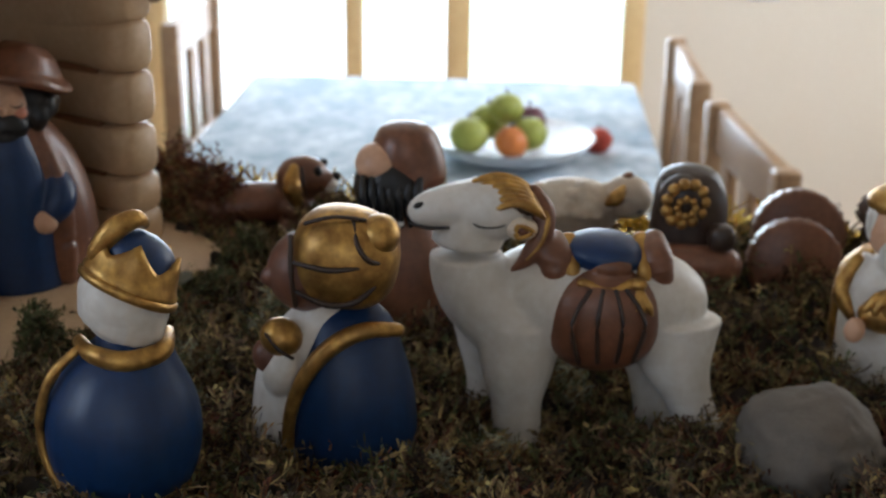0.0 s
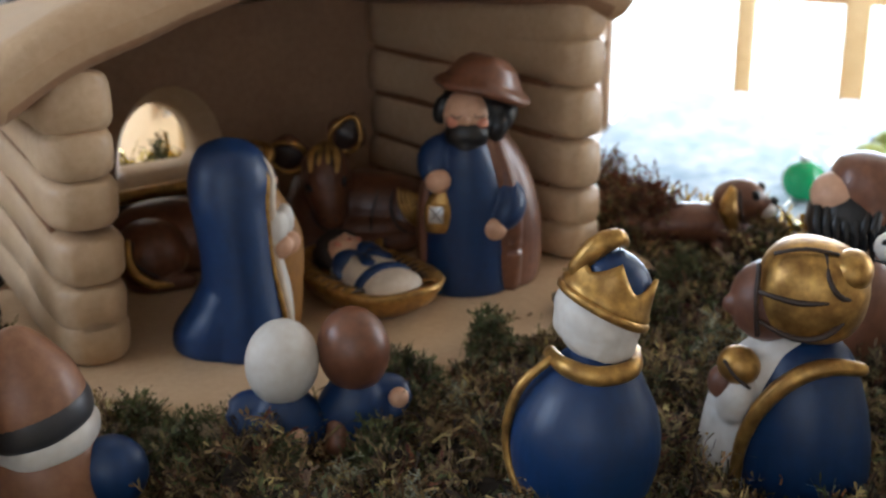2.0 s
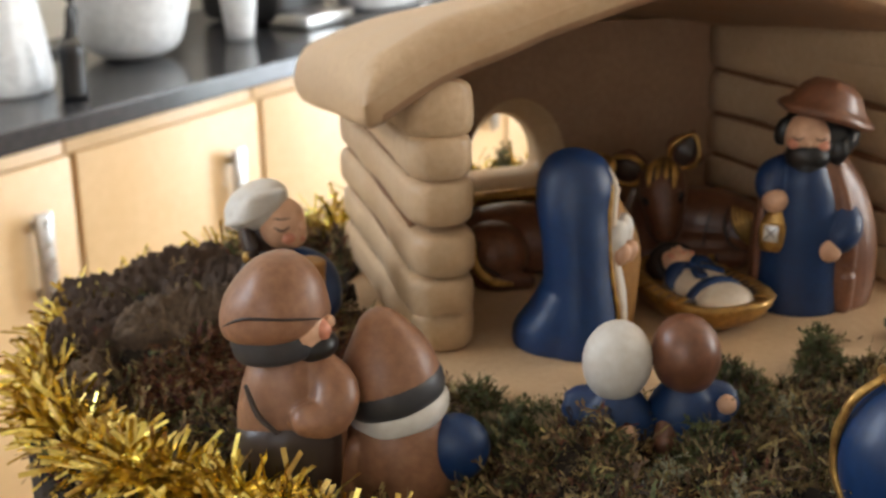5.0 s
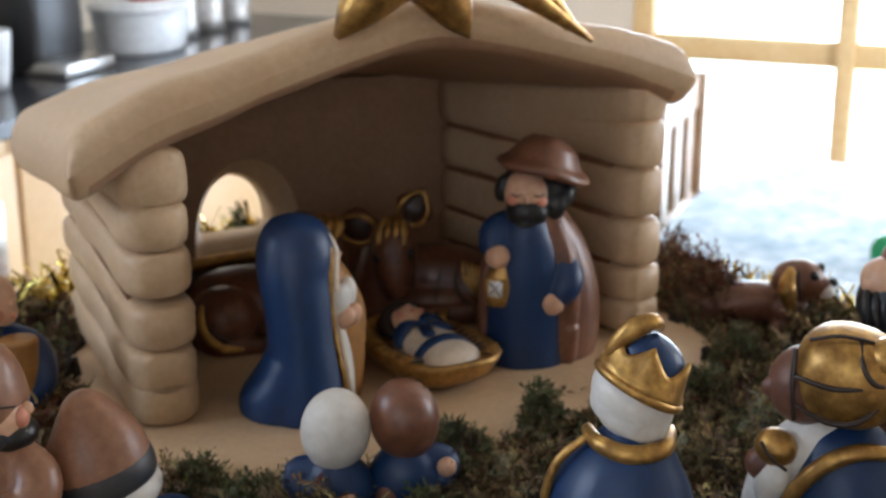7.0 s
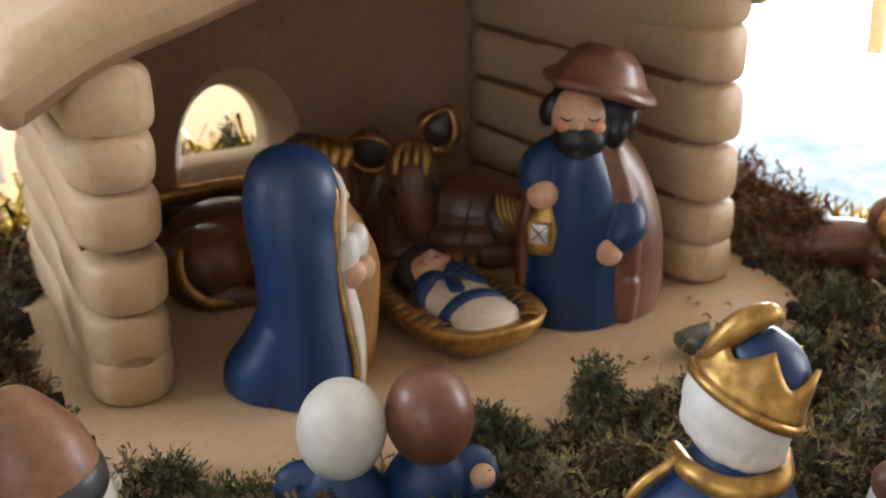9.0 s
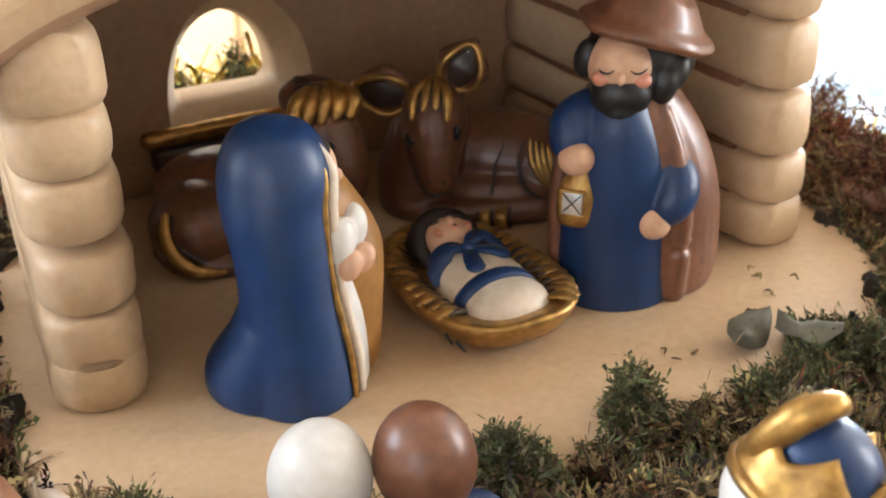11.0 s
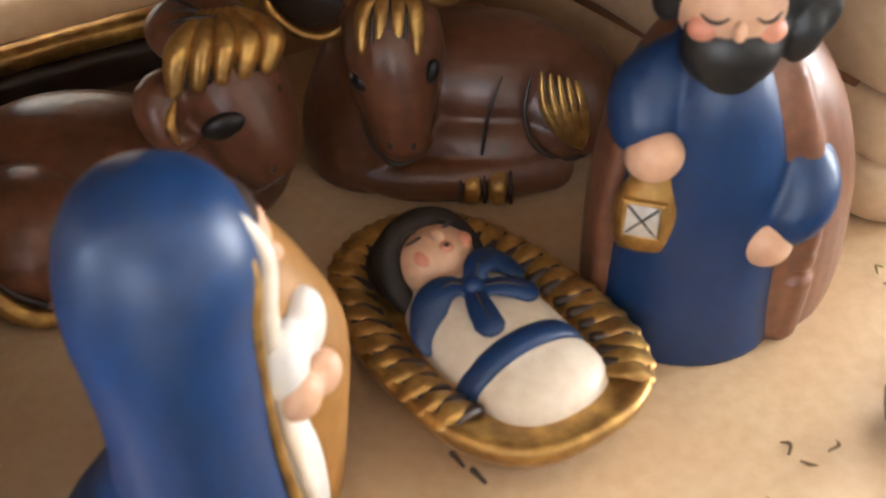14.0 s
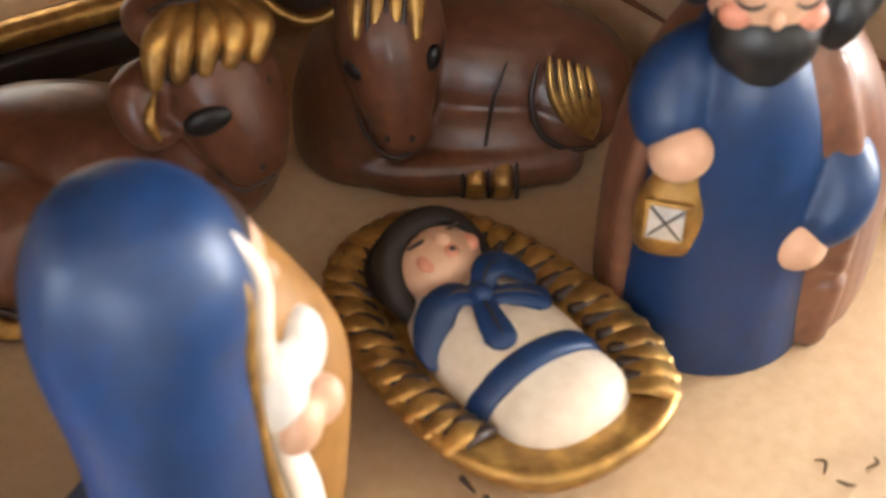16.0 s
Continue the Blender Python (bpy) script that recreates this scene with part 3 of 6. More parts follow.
moss("rust_moss", 15000, lambda r: ((-0.31 + 0.12 * r.random(), -0.01 + 0.055 * r.random(), 0.01, 0.014) if r.random() < 0.5 else (0.195 + 0.025 * r.random(), 0.0 + 0.08 * r.random(), 0.012, 0.038)), ["rust", "rust", "moss"], 0.007, 3, "rust-red dried moss beside the stable")
SPRIGS = [(0.116, -0.072, 0.013, 0.007), (0.126, -0.086, 0.016, 0.010), (0.098, -0.090, 0.014, 0.008), (0.074, -0.094, 0.010, 0.008), (-0.027, -0.102, 0.012, 0.018), (-0.134, -0.090, 0.014, 0.014), (-0.145, -0.083, 0.010, 0.016), (0.022, -0.085, 0.007, 0.026), (0.024, -0.086, 0.006, 0.020), (-0.03, -0.088, 0.010, 0.014), (-0.205, 0.085, 0.010, 0.034), (-0.06, 0.225, 0.008, 0.045), (-0.03, 0.23, 0.008, 0.05), (0.165, -0.065, 0.010, 0.018), (-0.10, -0.088, 0.008, 0.012), (-0.155, -0.065, 0.008, 0.012), (-0.112, -0.132, 0.010, 0.016), (-0.075, -0.140, 0.012, 0.016), (-0.045, -0.125, 0.010, 0.014), (-0.055, -0.25, 0.010, 0.012), (-0.03, -0.262, 0.012, 0.014), (0.055, -0.262, 0.012, 0.014), (0.14, -0.27, 0.012, 0.014), (0.20, -0.30, 0.012, 0.012)]
moss("moss_sprigs", 20000, lambda r: SPRIGS[r.randrange(len(SPRIGS))], ["green", "green", "green", "moss"], 0.0062, 4, "upright green moss sprigs at the stable's edge", 0.0, 1.2)

CLUMPS = [(TUFTS.uniform(0.06, 0.40), TUFTS.uniform(-0.22, 0.14), TUFTS.uniform(0.007, 0.015), TUFTS.uniform(0.008, 0.026)) for _ in range(110)] + [(TUFTS.uniform(-0.16, 0.10), TUFTS.uniform(-0.23, -0.09), TUFTS.uniform(0.006, 0.013), TUFTS.uniform(0.006, 0.018)) for _ in range(70)]
CLUMPS = [c for c in CLUMPS if depth_in(c[0], c[1]) < 0.95]
moss("moss_clumps", 26000, lambda r: CLUMPS[r.randrange(len(CLUMPS))], ["straw", "moss", "moss", "green"], 0.0065, 6, "raised clumps of olive-brown moss", 0.0, 1.9)

LICHEN = [(TUFTS.uniform(-0.12, 0.34), TUFTS.uniform(-0.30, -0.10), TUFTS.uniform(0.004, 0.009), TUFTS.uniform(0.010, 0.022)) for _ in range(60)]
LICHEN = [c for c in LICHEN if depth_in(c[0], c[1]) < 0.95]
moss("lichen_tufts", 9000, lambda r: LICHEN[r.randrange(len(LICHEN))], ["lichen", "lichen", "straw"], 0.0052, 9, "pale grey-green lichen tufts in the moss", 0.001, 2.2)

crumbs, rnd = Shape(), random.Random(21)
for cx, cy, n in ((0.123, -0.018, 3), (0.115, -0.035, 2), (0.135, -0.03, 1), (-0.055, -0.045, 2), (0.10, -0.048, 4), (0.145, 0.01, 2), (0.06, -0.055, 3)):
    for _ in range(n):
        a, x, y = rnd.random() * 6.28, cx + rnd.gauss(0, 0.003), cy + rnd.gauss(0, 0.003)
        crumbs.tube([(x, y, 0.001), (x + 0.0025 * math.cos(a), y + 0.0025 * math.sin(a), 0.0022), (x + 0.004 * math.cos(a + 0.6), y + 0.004 * math.sin(a + 0.6), 0.0012)], [0.0003, 0.0005, 0.0002], "moss", 5, 3)
tagged(new("moss_crumbs", crumbs.mesh("moss_crumbs")), "loose moss crumbs scattered on the stable floor", "moss", kind="stuff")


def garland(name, path, count, seed, label):
    """Tinsel: thin foil blades round a winding core."""
    rnd = random.Random(seed)
    pts = spline(path, 12)
    v, f = [], []
    for _ in range(count):
        c = Vector(pts[rnd.randrange(len(pts))]) + Vector((rnd.gauss(0, 0.004), rnd.gauss(0, 0.004), rnd.gauss(0, 0.003)))
        d = Vector((rnd.gauss(0, 1), rnd.gauss(0, 1), rnd.gauss(0.35, 0.9))).normalized()
        s = d.orthogonal().normalized()
        s = (Matrix.Rotation(rnd.random() * 6.28, 3, d) @ s) * rnd.uniform(0.0007, 0.0014)
        ln, bend, b = rnd.uniform(0.013, 0.031), Vector((rnd.gauss(0, 0.3), rnd.gauss(0, 0.3), -0.25)), len(v)
        p = c
        for k in range(4):
            v.extend((tuple(p - s), tuple(p + s)))
            p = p + d * ln / 3
            d = (d + bend * 0.4).normalized()
        for k in range(3):
            o = b + 2 * k
            f.append((o, o + 1, o + 3, o + 2))
    me = bpy.data.meshes.new(name)
    me.from_pydata(v, [], f)
    me.materials.append(M["tinsel"])
    return tagged(new(name, me), label, "garland", kind="stuff")


garland("tinsel_garland", [(-0.35, 0.06, -0.010), (-0.348, 0.0, -0.010), (-0.318, -0.075, -0.006), (-0.268, -0.130, -0.008), (-0.215, -0.175, -0.028), (-0.155, -0.245, -0.05), (-0.08, -0.34, -0.06), (0.05, -0.42, -0.07)], 5200, 7, "shiny gold tinsel garland along the front edge of the moss")
garland("tinsel_garland", [(-0.35, 0.06, -0.012), (-0.335, 0.115, -0.010), (-0.30, 0.165, -0.012), (-0.22, 0.207, -0.004), (-0.10, 0.238, 0.012), (-0.03, 0.24, 0.014), (0.05, 0.245, 0.0), (0.16, 0.16, -0.004), (0.235, 0.055, -0.006), (0.29, -0.02, -0.010), (0.36, -0.11, -0.014), (0.44, -0.2, -0.016), (0.52, -0.3, -0.03)], 4600, 8, "shiny gold tinsel garland behind the stable and figures")
# ---- stable ----
st = thing("nativity_stable", pose(0, 0, 0), "beige terracotta log stable with gold star on its roof", "nativity stable")


def plate(z, rx, ry):
    out = []
    for j in range(96):
        a = 2 * math.pi * j / 96
        c, s = math.cos(a), math.sin(a)
        k = (abs(c) ** 3.2 + abs(s) ** 3.2) ** (-1 / 3.2)
        w = 1 + 0.012 * noise.noise((c * 2, s * 2, 1.0))
        out.append((rx * k * c * w, 0.048 + ry * k * s * w, z))
    return out


bs = Shape().grid([plate(-0.03, 0.178, 0.134), plate(-0.026, 0.184, 0.140), plate(-0.012, 0.188, 0.144), plate(-0.004, 0.187, 0.143), plate(-0.0008, 0.184, 0.140), plate(0, 0.180, 0.136), plate(0.0003, 0.10, 0.07), plate(0.0003, 0.001, 0.001)], "clay")
part("base", bs, st, "smooth beige terracotta floor plate")


def log_wall(front, back, zs, th, side):
    """Stacked rounded logs from the back of the stable to the rounded front end."""
    f, b = Vector((*front, 0)), Vector((*back, 0))
    d = (b - f).normalized()
    s = Vector((d.y, -d.x, 0)) * side
    for k in range(len(zs) - 1):
        z0, z1 = zs[k], zs[k + 1]
        h, zc = (z1 - z0) / 2, (z1 + z0) / 2
        sh, rows = Shape(), []
        n = 26
        for i in range(n + 1):
            t = i / n
            along = -0.012 + ((b - f).length + 0.012) * t ** 1.5
            e = min(1.0, max(0.03, (along + 0.012) / 0.015))
            w = math.sqrt(max(1 - (1 - e) ** 2.4, 0.0))
            dip = -0.006 * max(0, 1 - along / 0.10) * (0.4 + 0.6 * (zc < 0.08)) * (1 if side < 0 else 0.3) if k else 0.0
            row = []
            for j in range(24):
                a = 2 * math.pi * j / 24
                c, q = math.cos(a), math.sin(a)
                c = math.copysign(abs(c) ** 0.55, c)
                q = math.copysign(abs(q) ** 0.5, q)
                r = 1 + 0.05 * noise.noise((along * 45, zc * 90, c + q))
                row.append(f + d * along + s * (th / 2 * c * (0.35 + 0.65 * w) * r + 0.002 * noise.noise((along * 22, zc * 70, 5))) + Vector((0, 0, zc + dip - (0.022 * t if k == len(zs) - 2 else 0.0) + h * 1.04 * q * (0.80 + 0.20 * w))))
            rows.append(row)
        sh.grid(rows, "clay")
        part("log", sh, st)
    core = Shape()
    mid = (f + d * 0.006 + b) / 2
    core.box((mid.x, mid.y, 0.062), (th * 0.80, (b - f).length - 0.012, 0.124), "joint", (0, 0, math.degrees(math.atan2(-d.x, d.y))), 0.02)
    part("wall_core", core, st, "rust-stained joints between the logs")


log_wall((-0.1475, 0.012), (-0.141, 0.178), (0.0, 0.024, 0.0475, 0.0715, 0.096, 0.120, 0.150), 0.036, -1)
log_wall((0.146, 0.012), (0.112, 0.175), (0.0, 0.0225, 0.045, 0.074, 0.104, 0.133, 0.158), 0.034, 1)

# back wall with the arched window, whose reveal widens to the inside
bw = Shape()
YF, YB, CX, NARC = 0.172, 0.192, -0.0505, 48


def arch(half, low, top, y, cx):
    pts = []
    for j in range(NARC):
        u = j / NARC
        if u < 0.25:
            q = u / 0.25
            pts.append((cx - half + 2 * half * q, y, low))
        else:
            a = math.pi * (u - 0.25) / 0.75
            pts.append((cx + half * math.cos(a), y, low + 0.004 + (top - low - 0.004) * max(math.sin(a), 0.0) ** 0.85))
    return pts


def border(x0, x1, z0, z1, y, ref):
    """Points on a rectangle, in the directions of the arch's points from its middle."""
    out = []
    cz = sum(p[2] for p in ref) / len(ref)
    cx = sum(p[0] for p in ref) / len(ref)
    for p in ref:
        dx, dz = p[0] - cx, p[2] - cz
        k = min(((x1 - cx) / dx if dx > 1e-9 else (x0 - cx) / dx if dx < -1e-9 else 9), ((z1 - cz) / dz if dz > 1e-9 else (z0 - cz) / dz if dz < -1e-9 else 9))
        out.append((cx + dx * k, y, cz + dz * k))
    return out


inner, rim, face = arch(0.0235, 0.0435, 0.0805, YB, CX), arch(0.0255, 0.040, 0.084, YF + 0.008, CX + 0.002), arch(0.036, 0.033, 0.094, YF, CX + 0.007)
bw.grid([border(-0.145, 0.128, -0.01, 0.140, YB, inner), inner, rim, face], "clay", caps=False)
bw.grid([face, border(-0.145, 0.128, -0.01, 0.140, YF, face)], "wash_shade", caps=False)
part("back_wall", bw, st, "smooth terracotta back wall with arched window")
sill = Shape().tube([(-0.092, 0.166, 0.0305), (-0.06, 0.1655, 0.0315), (-0.02, 0.1655, 0.0315), (0.008, 0.166, 0.0305)], 0.0045, "gold", 12).box((-0.042, 0.168, 0.0195), (0.098, 0.013, 0.0145), "umber", bevel=0.3)
part("window_sill", sill, st, "gold and umber painted window sill")

# roof: a thick rounded gable that sinks towards the back
rf = Shape()
NU, NV = 48, 26


def roof_point(u, v, top):
    x = (-0.192 if u < 0 else 0.171) * abs(u) * (1 - 0.06 * v)
    y = -0.008 + 0.22 * v + 0.012 * (1 - abs(u)) * (1 - v) * -1
    mid = 0.2015 - (0.053 if u < 0 else 0.042) * (math.sqrt(u * u + 0.02) - 0.14) / 0.87 - (0.052 - 0.022 * abs(u)) * v - (0.010 if u < 0 else 0.004) * max(0, (abs(u) - 0.72) / 0.28) ** 1.6
    eu, ev = max(0, (abs(u) - 0.925) / 0.075), max(0, (abs(2 * v - 1) - 0.87) / 0.13)
    e = max(0.0, 1 - eu ** 3) ** 0.42 * max(0.0, 1 - ev * ev) ** 0.5
    wob = 0.0012 * noise.noise((x * 30, y * 30, 2.0))
    return (x, y, mid + wob + (0.0138 if top else -0.0132) * e * (1.0 + 0.75 * max(0, abs(u) - 0.5)))


us = [math.sin(math.pi / 2 * (2 * i / NU - 1)) for i in range(NU + 1)]
vs = [0.5 - 0.5 * math.cos(math.pi * j / NV) for j in range(NV + 1)]
rf.grid([[roof_point(u, v, True) for u in us] for v in vs], "clay", closed=False)
# the underside's shade is painted in with the browner tone; the rim stays beige
rf.grid([[roof_point(u, v, False) for u in reversed(us)] for v in vs], lambda a, b: "wash_shade" if 0.09 < a and 0.12 < b < 0.88 else "clay", closed=False)
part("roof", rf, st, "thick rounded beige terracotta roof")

# comet star that straddles the ridge
sr = Shape()


def star_ring(r0, r1, y, n=5):
    out = []
    for j in range(n * 8):
        a = 2 * math.pi * j / (n * 8) + math.pi / 2
        k = abs(((j / 8) % 1) - 0.5) * 2
        r = r1 + (r0 - r1) * k ** 1.6
        out.append((0.0 + r * math.cos(a), y, r * math.sin(a)))
    return out


sr.grid([star_ring(0.004, 0.002, -0.014), star_ring(0.055, 0.024, -0.011), star_ring(0.062, 0.030, -0.005), star_ring(0.062, 0.030, 0.003), star_ring(0.055, 0.024, 0.008), star_ring(0.004, 0.002, 0.010)], "gold")
part("star", sr, st, "gold glazed comet star", at=pose(-0.020, -0.026, 0.244, 8, 4, 0))
tl = Shape()
for k, (dx, dz, ln) in enumerate(((0.052, 0.020, 1.0), (0.060, 0.006, 0.8), (0.066, -0.006, 0.62))):
    tl.tube([(0.012, -0.03, 0.232), (0.012 + dx * 0.6 * ln, -0.026, 0.222 + dz * 0.5), (0.012 + dx * 1.15, -0.022, 0.186 + 0.012 * (2 - k) * 0.3)], [0.014, 0.009, 0.0015], "gold", 10)
part("star_tail", tl, st, "gold glazed comet tail")

# ---- ceramic figures (centimetres; x to the right, y away, z up, before turning) ----
# bearded man with lantern
s = Shape()
s.loft([(0, 0.4, 0.6, 3.2, 2.4), (0.15, 0.42, 0.6, 3.45, 2.65), (1.5, 0.48, 0.6, 3.58, 2.75), (4, 0.45, 0.6, 3.5, 2.65), (6.2, 0.3, 0.5, 3.05, 2.4), (7.8, 0.2, 0.4, 2.3, 2.1), (9.0, 0.1, 0.3, 1.4, 1.4), (9.4, 0.1, 0.3, 0.5, 0.5)], "brown")
s.loft([(0, -0.4, -0.55, 2.3, 2.0), (0.15, -0.4, -0.55, 2.5, 2.15), (2, -0.36, -0.55, 2.42, 2.1), (4.5, -0.36, -0.5, 2.3, 2.05), (6.5, -0.42, -0.45, 2.05, 1.95), (8, -0.5, -0.5, 1.5, 1.7), (9, -0.45, -0.4, 1.0, 1.2)], "blue")
s.tube([(1.95, -1.55, 0.3), (2.05, -1.65, 2.2), (2.0, -1.6, 4.5), (1.66, -1.35, 6.6), (1.15, -1.15, 8.2)], [0.5, 0.5, 0.48, 0.42, 0.32], "brown", 12)
s.tube([(-2.75, -0.7, 0.3), (-2.8, -0.7, 2.5), (-2.72, -0.65, 4.8), (-2.35, -0.5, 6.8), (-1.6, -0.5, 8.3)], [0.34, 0.36, 0.36, 0.34, 0.3], "brown", 12)
s.ell((0.25, 0.35, 10.1), (2.05, 1.75, 1.65), "black")
for x, y, z in ((1.6, -0.75, 9.6), (1.9, -0.2, 10.0), (1.2, -1.0, 9.2), (-1.75, -0.55, 10.2), (2.0, 0.3, 9.6)):
    s.ell((x, y, z), (0.55, 0.5, 0.85), "black", (0, 15, 0), 12, 8)
s.ell((-0.5, -0.75, 10.0), (1.32, 1.2, 1.3), "skin")
s.ell((-0.5, -1.2, 8.95), (1.22, 0.9, 1.05), "black")
s.ell((-0.55, -1.5, 8.35), (0.75, 0.6, 0.7), "black")
s.ell((-1.3, -1.2, 9.4), (0.35, 0.4, 0.6), "black", (0, -20, 0), 12, 8)
s.ell((0.4, -1.25, 9.25), (0.38, 0.4, 0.65), "black", (0, 20, 0), 12, 8)
s.ell((-1.30, -1.52, 9.72), (0.4, 0.26, 0.34), "blush", (0, 0, -15), 12, 8)
s.ell((0.22, -1.60, 9.62), (0.42, 0.26, 0.34), "blush", (0, 0, 15), 12, 8)
s.ell((-0.62, -1.98, 9.85), (0.17, 0.2, 0.26), "skin", (0, 0, 0), 12, 8)
s.tube([(-1.44, -1.63, 10.14), (-1.28, -1.76, 10.03), (-1.08, -1.87, 10.03), (-0.88, -1.92, 10.16)], [0.02, 0.04, 0.04, 0.02], "black", 6)
s.tube([(-0.25, -1.95, 10.16), (-0.05, -1.90, 10.02), (0.2, -1.78, 10.0), (0.42, -1.6, 10.1)], [0.02, 0.04, 0.04, 0.02], "black", 6)
hat = Euler((radians(-8), radians(15), 0)).to_matrix()


def tilt(p, c=(0.5, -0.05, 11.1)):
    return tuple(Vector(c) + hat @ Vector(p))


def hat_ring(z, rx, ry, w=0.0):
    return [tilt((rx * (1 + w * math.sin(5 * a + 1)) * math.cos(a), ry * (1 + w * math.cos(4 * a)) * math.sin(a), z + w * 1.6 * math.sin(3 * a))) for a in (2 * math.pi * j / 40 for j in range(40))]


s.grid([hat_ring(-0.35, 1.4, 1.3), hat_ring(-0.38, 2.4, 2.1, 0.04), hat_ring(-0.15, 2.75, 2.35, 0.05), hat_ring(0.12, 2.6, 2.25, 0.05), hat_ring(0.42, 2.15, 1.9, 0.05), hat_ring(0.85, 1.9, 1.7, 0.04), hat_ring(1.35, 1.6, 1.45, 0.04), hat_ring(1.75, 1.05, 1.0, 0.05), hat_ring(1.9, 0.4, 0.4)], "brown")
s.tube([(-1.5, -0.5, 8.3), (-2.25, -1.0, 7.75), (-2.45, -1.5, 7.05)], [0.7, 0.92, 0.82], "blue", 14)
s.ell((-2.2, -2.05, 6.62), (0.74, 0.6, 0.70), "skin", (0, 0, 0), 16, 10)
s.loft([(3.6, -1.75, -1.6, 0.85, 0.4), (3.75, -1.75, -1.6, 1.1, 0.58), (4.85, -1.72, -1.6, 1.2, 0.66), (5.6, -1.78, -1.6, 0.85, 0.5), (6.1, -1.85, -1.6, 0.4, 0.38), (6.35, -1.85, -1.6, 0.2, 0.2)], "gold", 20)
s.box((-2.33, -2.13, 4.75), (0.84, 0.14, 0.96), "silver", (-4, 0, -22), 0.2)
for r in (42, -42):
    s.box((-2.35, -2.21, 4.75), (0.05, 0.05, 1.12), "umber", (0, r, -22), 0.1)
for dx in (-0.48, 0.48):
    s.box((-2.30 + dx * 0.94, -2.15 - dx * 0.36, 4.75), (0.12, 0.16, 1.14), "gold", (0, 0, -22), 0.3)
for dz in (-0.52, 0.52):
    s.box((-2.33, -2.15, 4.75 + dz), (1.06, 0.16, 0.12), "gold", (0, 0, -22), 0.3)
s.tube([(1.15, -0.6, 6.3), (1.75, -1.2, 5.4), (1.75, -1.6, 4.8), (1.4, -1.85, 4.3)], [0.75, 0.96, 0.96, 0.84], "blue", 16)
s.ell((0.88, -2.15, 3.82), (0.74, 0.6, 0.68), "skin", (0, 25, 0), 16, 10)
figure("bearded_man_figurine", s, (0.069, 0.004, 0), -24, "ceramic man in blue robe and brown cape holding a gold lantern", "figurine", "crib figures", 0.01, (1, 1, 1), 0.08, 8)

# kneeling woman in a blue hooded cloak
s = Shape()
s.loft([(0, 1.0, 1.4, 1.7, 2.0), (0.2, 1.0, 1.4, 2.0, 2.3), (2.5, 1.1, 1.4, 2.1, 2.2), (5.0, 1.25, 1.4, 2.05, 2.0), (6.6, 1.0, 1.2, 1.8, 1.8), (8.2, 0.5, 0.9, 1.4, 1.6), (9.6, 0.1, 0.5, 0.8, 0.8)], "ochre")
s.loft([(0, 1.3, 0.0, 1.2, 1.5), (0.2, 1.35, 0.0, 1.4, 1.75), (3, 1.4, 0.0, 1.25, 1.5), (5.5, 1.0, 0.0, 1.15, 1.3), (7.5, 0.6, 0.0, 1.0, 1.2), (8.6, 0.4, 0.1, 0.5, 0.5)], "white")
s.loft([(0, 0.25, -0.5, 2.0, 2.4), (0.15, 0.25, -0.5, 2.25, 2.7), (1.6, 0.2, -0.5, 2.2, 2.65), (3.2, 0.18, -0.5, 2.0, 2.45), (4.6, 0.1, -0.5, 1.85, 2.3), (6.2, -0.02, -0.5, 1.86, 2.2), (7.8, -0.2, -0.45, 1.95, 2.15), (9.0, -0.14, -0.4, 2.02, 2.0), (9.9, -0.14, -0.35, 1.80, 1.78), (10.6, -0.2, -0.3, 1.3, 1.3), (10.98, -0.25, -0.3, 0.35, 0.35)], "blue", 44)
s.loft([(0, -0.7, -0.35, 2.4, 2.3), (0.15, -0.75, -0.35, 2.62, 2.55), (1.0, -0.75, -0.35, 2.6, 2.6), (1.7, -0.6, -0.4, 2.35, 2.55), (2.5, -0.35, -0.45, 2.05, 2.45), (3.4, -0.1, -0.5, 1.85, 2.3), (4.4, 0.0, -0.5, 1.5, 1.9)], "blue", 44)
s.tube([(1.2, -0.4, 10.3), (1.86, -0.5, 9.2), (1.86, -0.7, 7.6), (1.9, -0.85, 5.8), (2.1, -0.9, 4.0), (2.45, -0.95, 2.0), (2.55, -1.0, 0.2)], [0.14, 0.22, 0.22, 0.2, 0.22, 0.24, 0.2], "cream", 8)
s.tube([(1.12, -0.65, 10.35), (1.68, -0.95, 9.2), (1.66, -1.15, 7.6), (1.72, -1.25, 5.8), (1.95, -1.4, 4.0), (2.32, -1.5, 2.0), (2.42, -1.5, 0.2)], [0.08, 0.13, 0.13, 0.13, 0.13, 0.14, 0.12], "gold", 8)
s.ell((0.95, 0.2, 8.8), (1.05, 1.1, 1.25), "skin")
s.ell((0.75, 0.1, 9.45), (1.05, 1.2, 0.85), "umber")
s.ell((1.95, 0.1, 8.65), (0.24, 0.2, 0.26), "skin", (0, 0, 0), 12, 8)
s.ell((1.78, -0.3, 8.2), (0.2, 0.3, 0.3), "blush", (0, 0, 0), 12, 8)
s.tube([(1.72, -0.6, 9.0), (1.9, -0.35, 8.92), (1.98, -0.1, 9.0)], 0.05, "umber", 6)
s.ell((1.95, -0.5, 6.2), (0.66, 0.68, 1.05), "white", (0, 12, 0))
s.ell((2.25, 0.4, 6.3), (0.66, 0.75, 1.05), "white", (0, 12, 0))
s.ell((2.32, -0.72, 5.35), (0.5, 0.48, 0.66), "skin", (0, 20, 0), 14, 10)
s.ell((2.72, -0.05, 5.35), (0.5, 0.48, 0.66), "skin", (0, 20, 0), 14, 10)
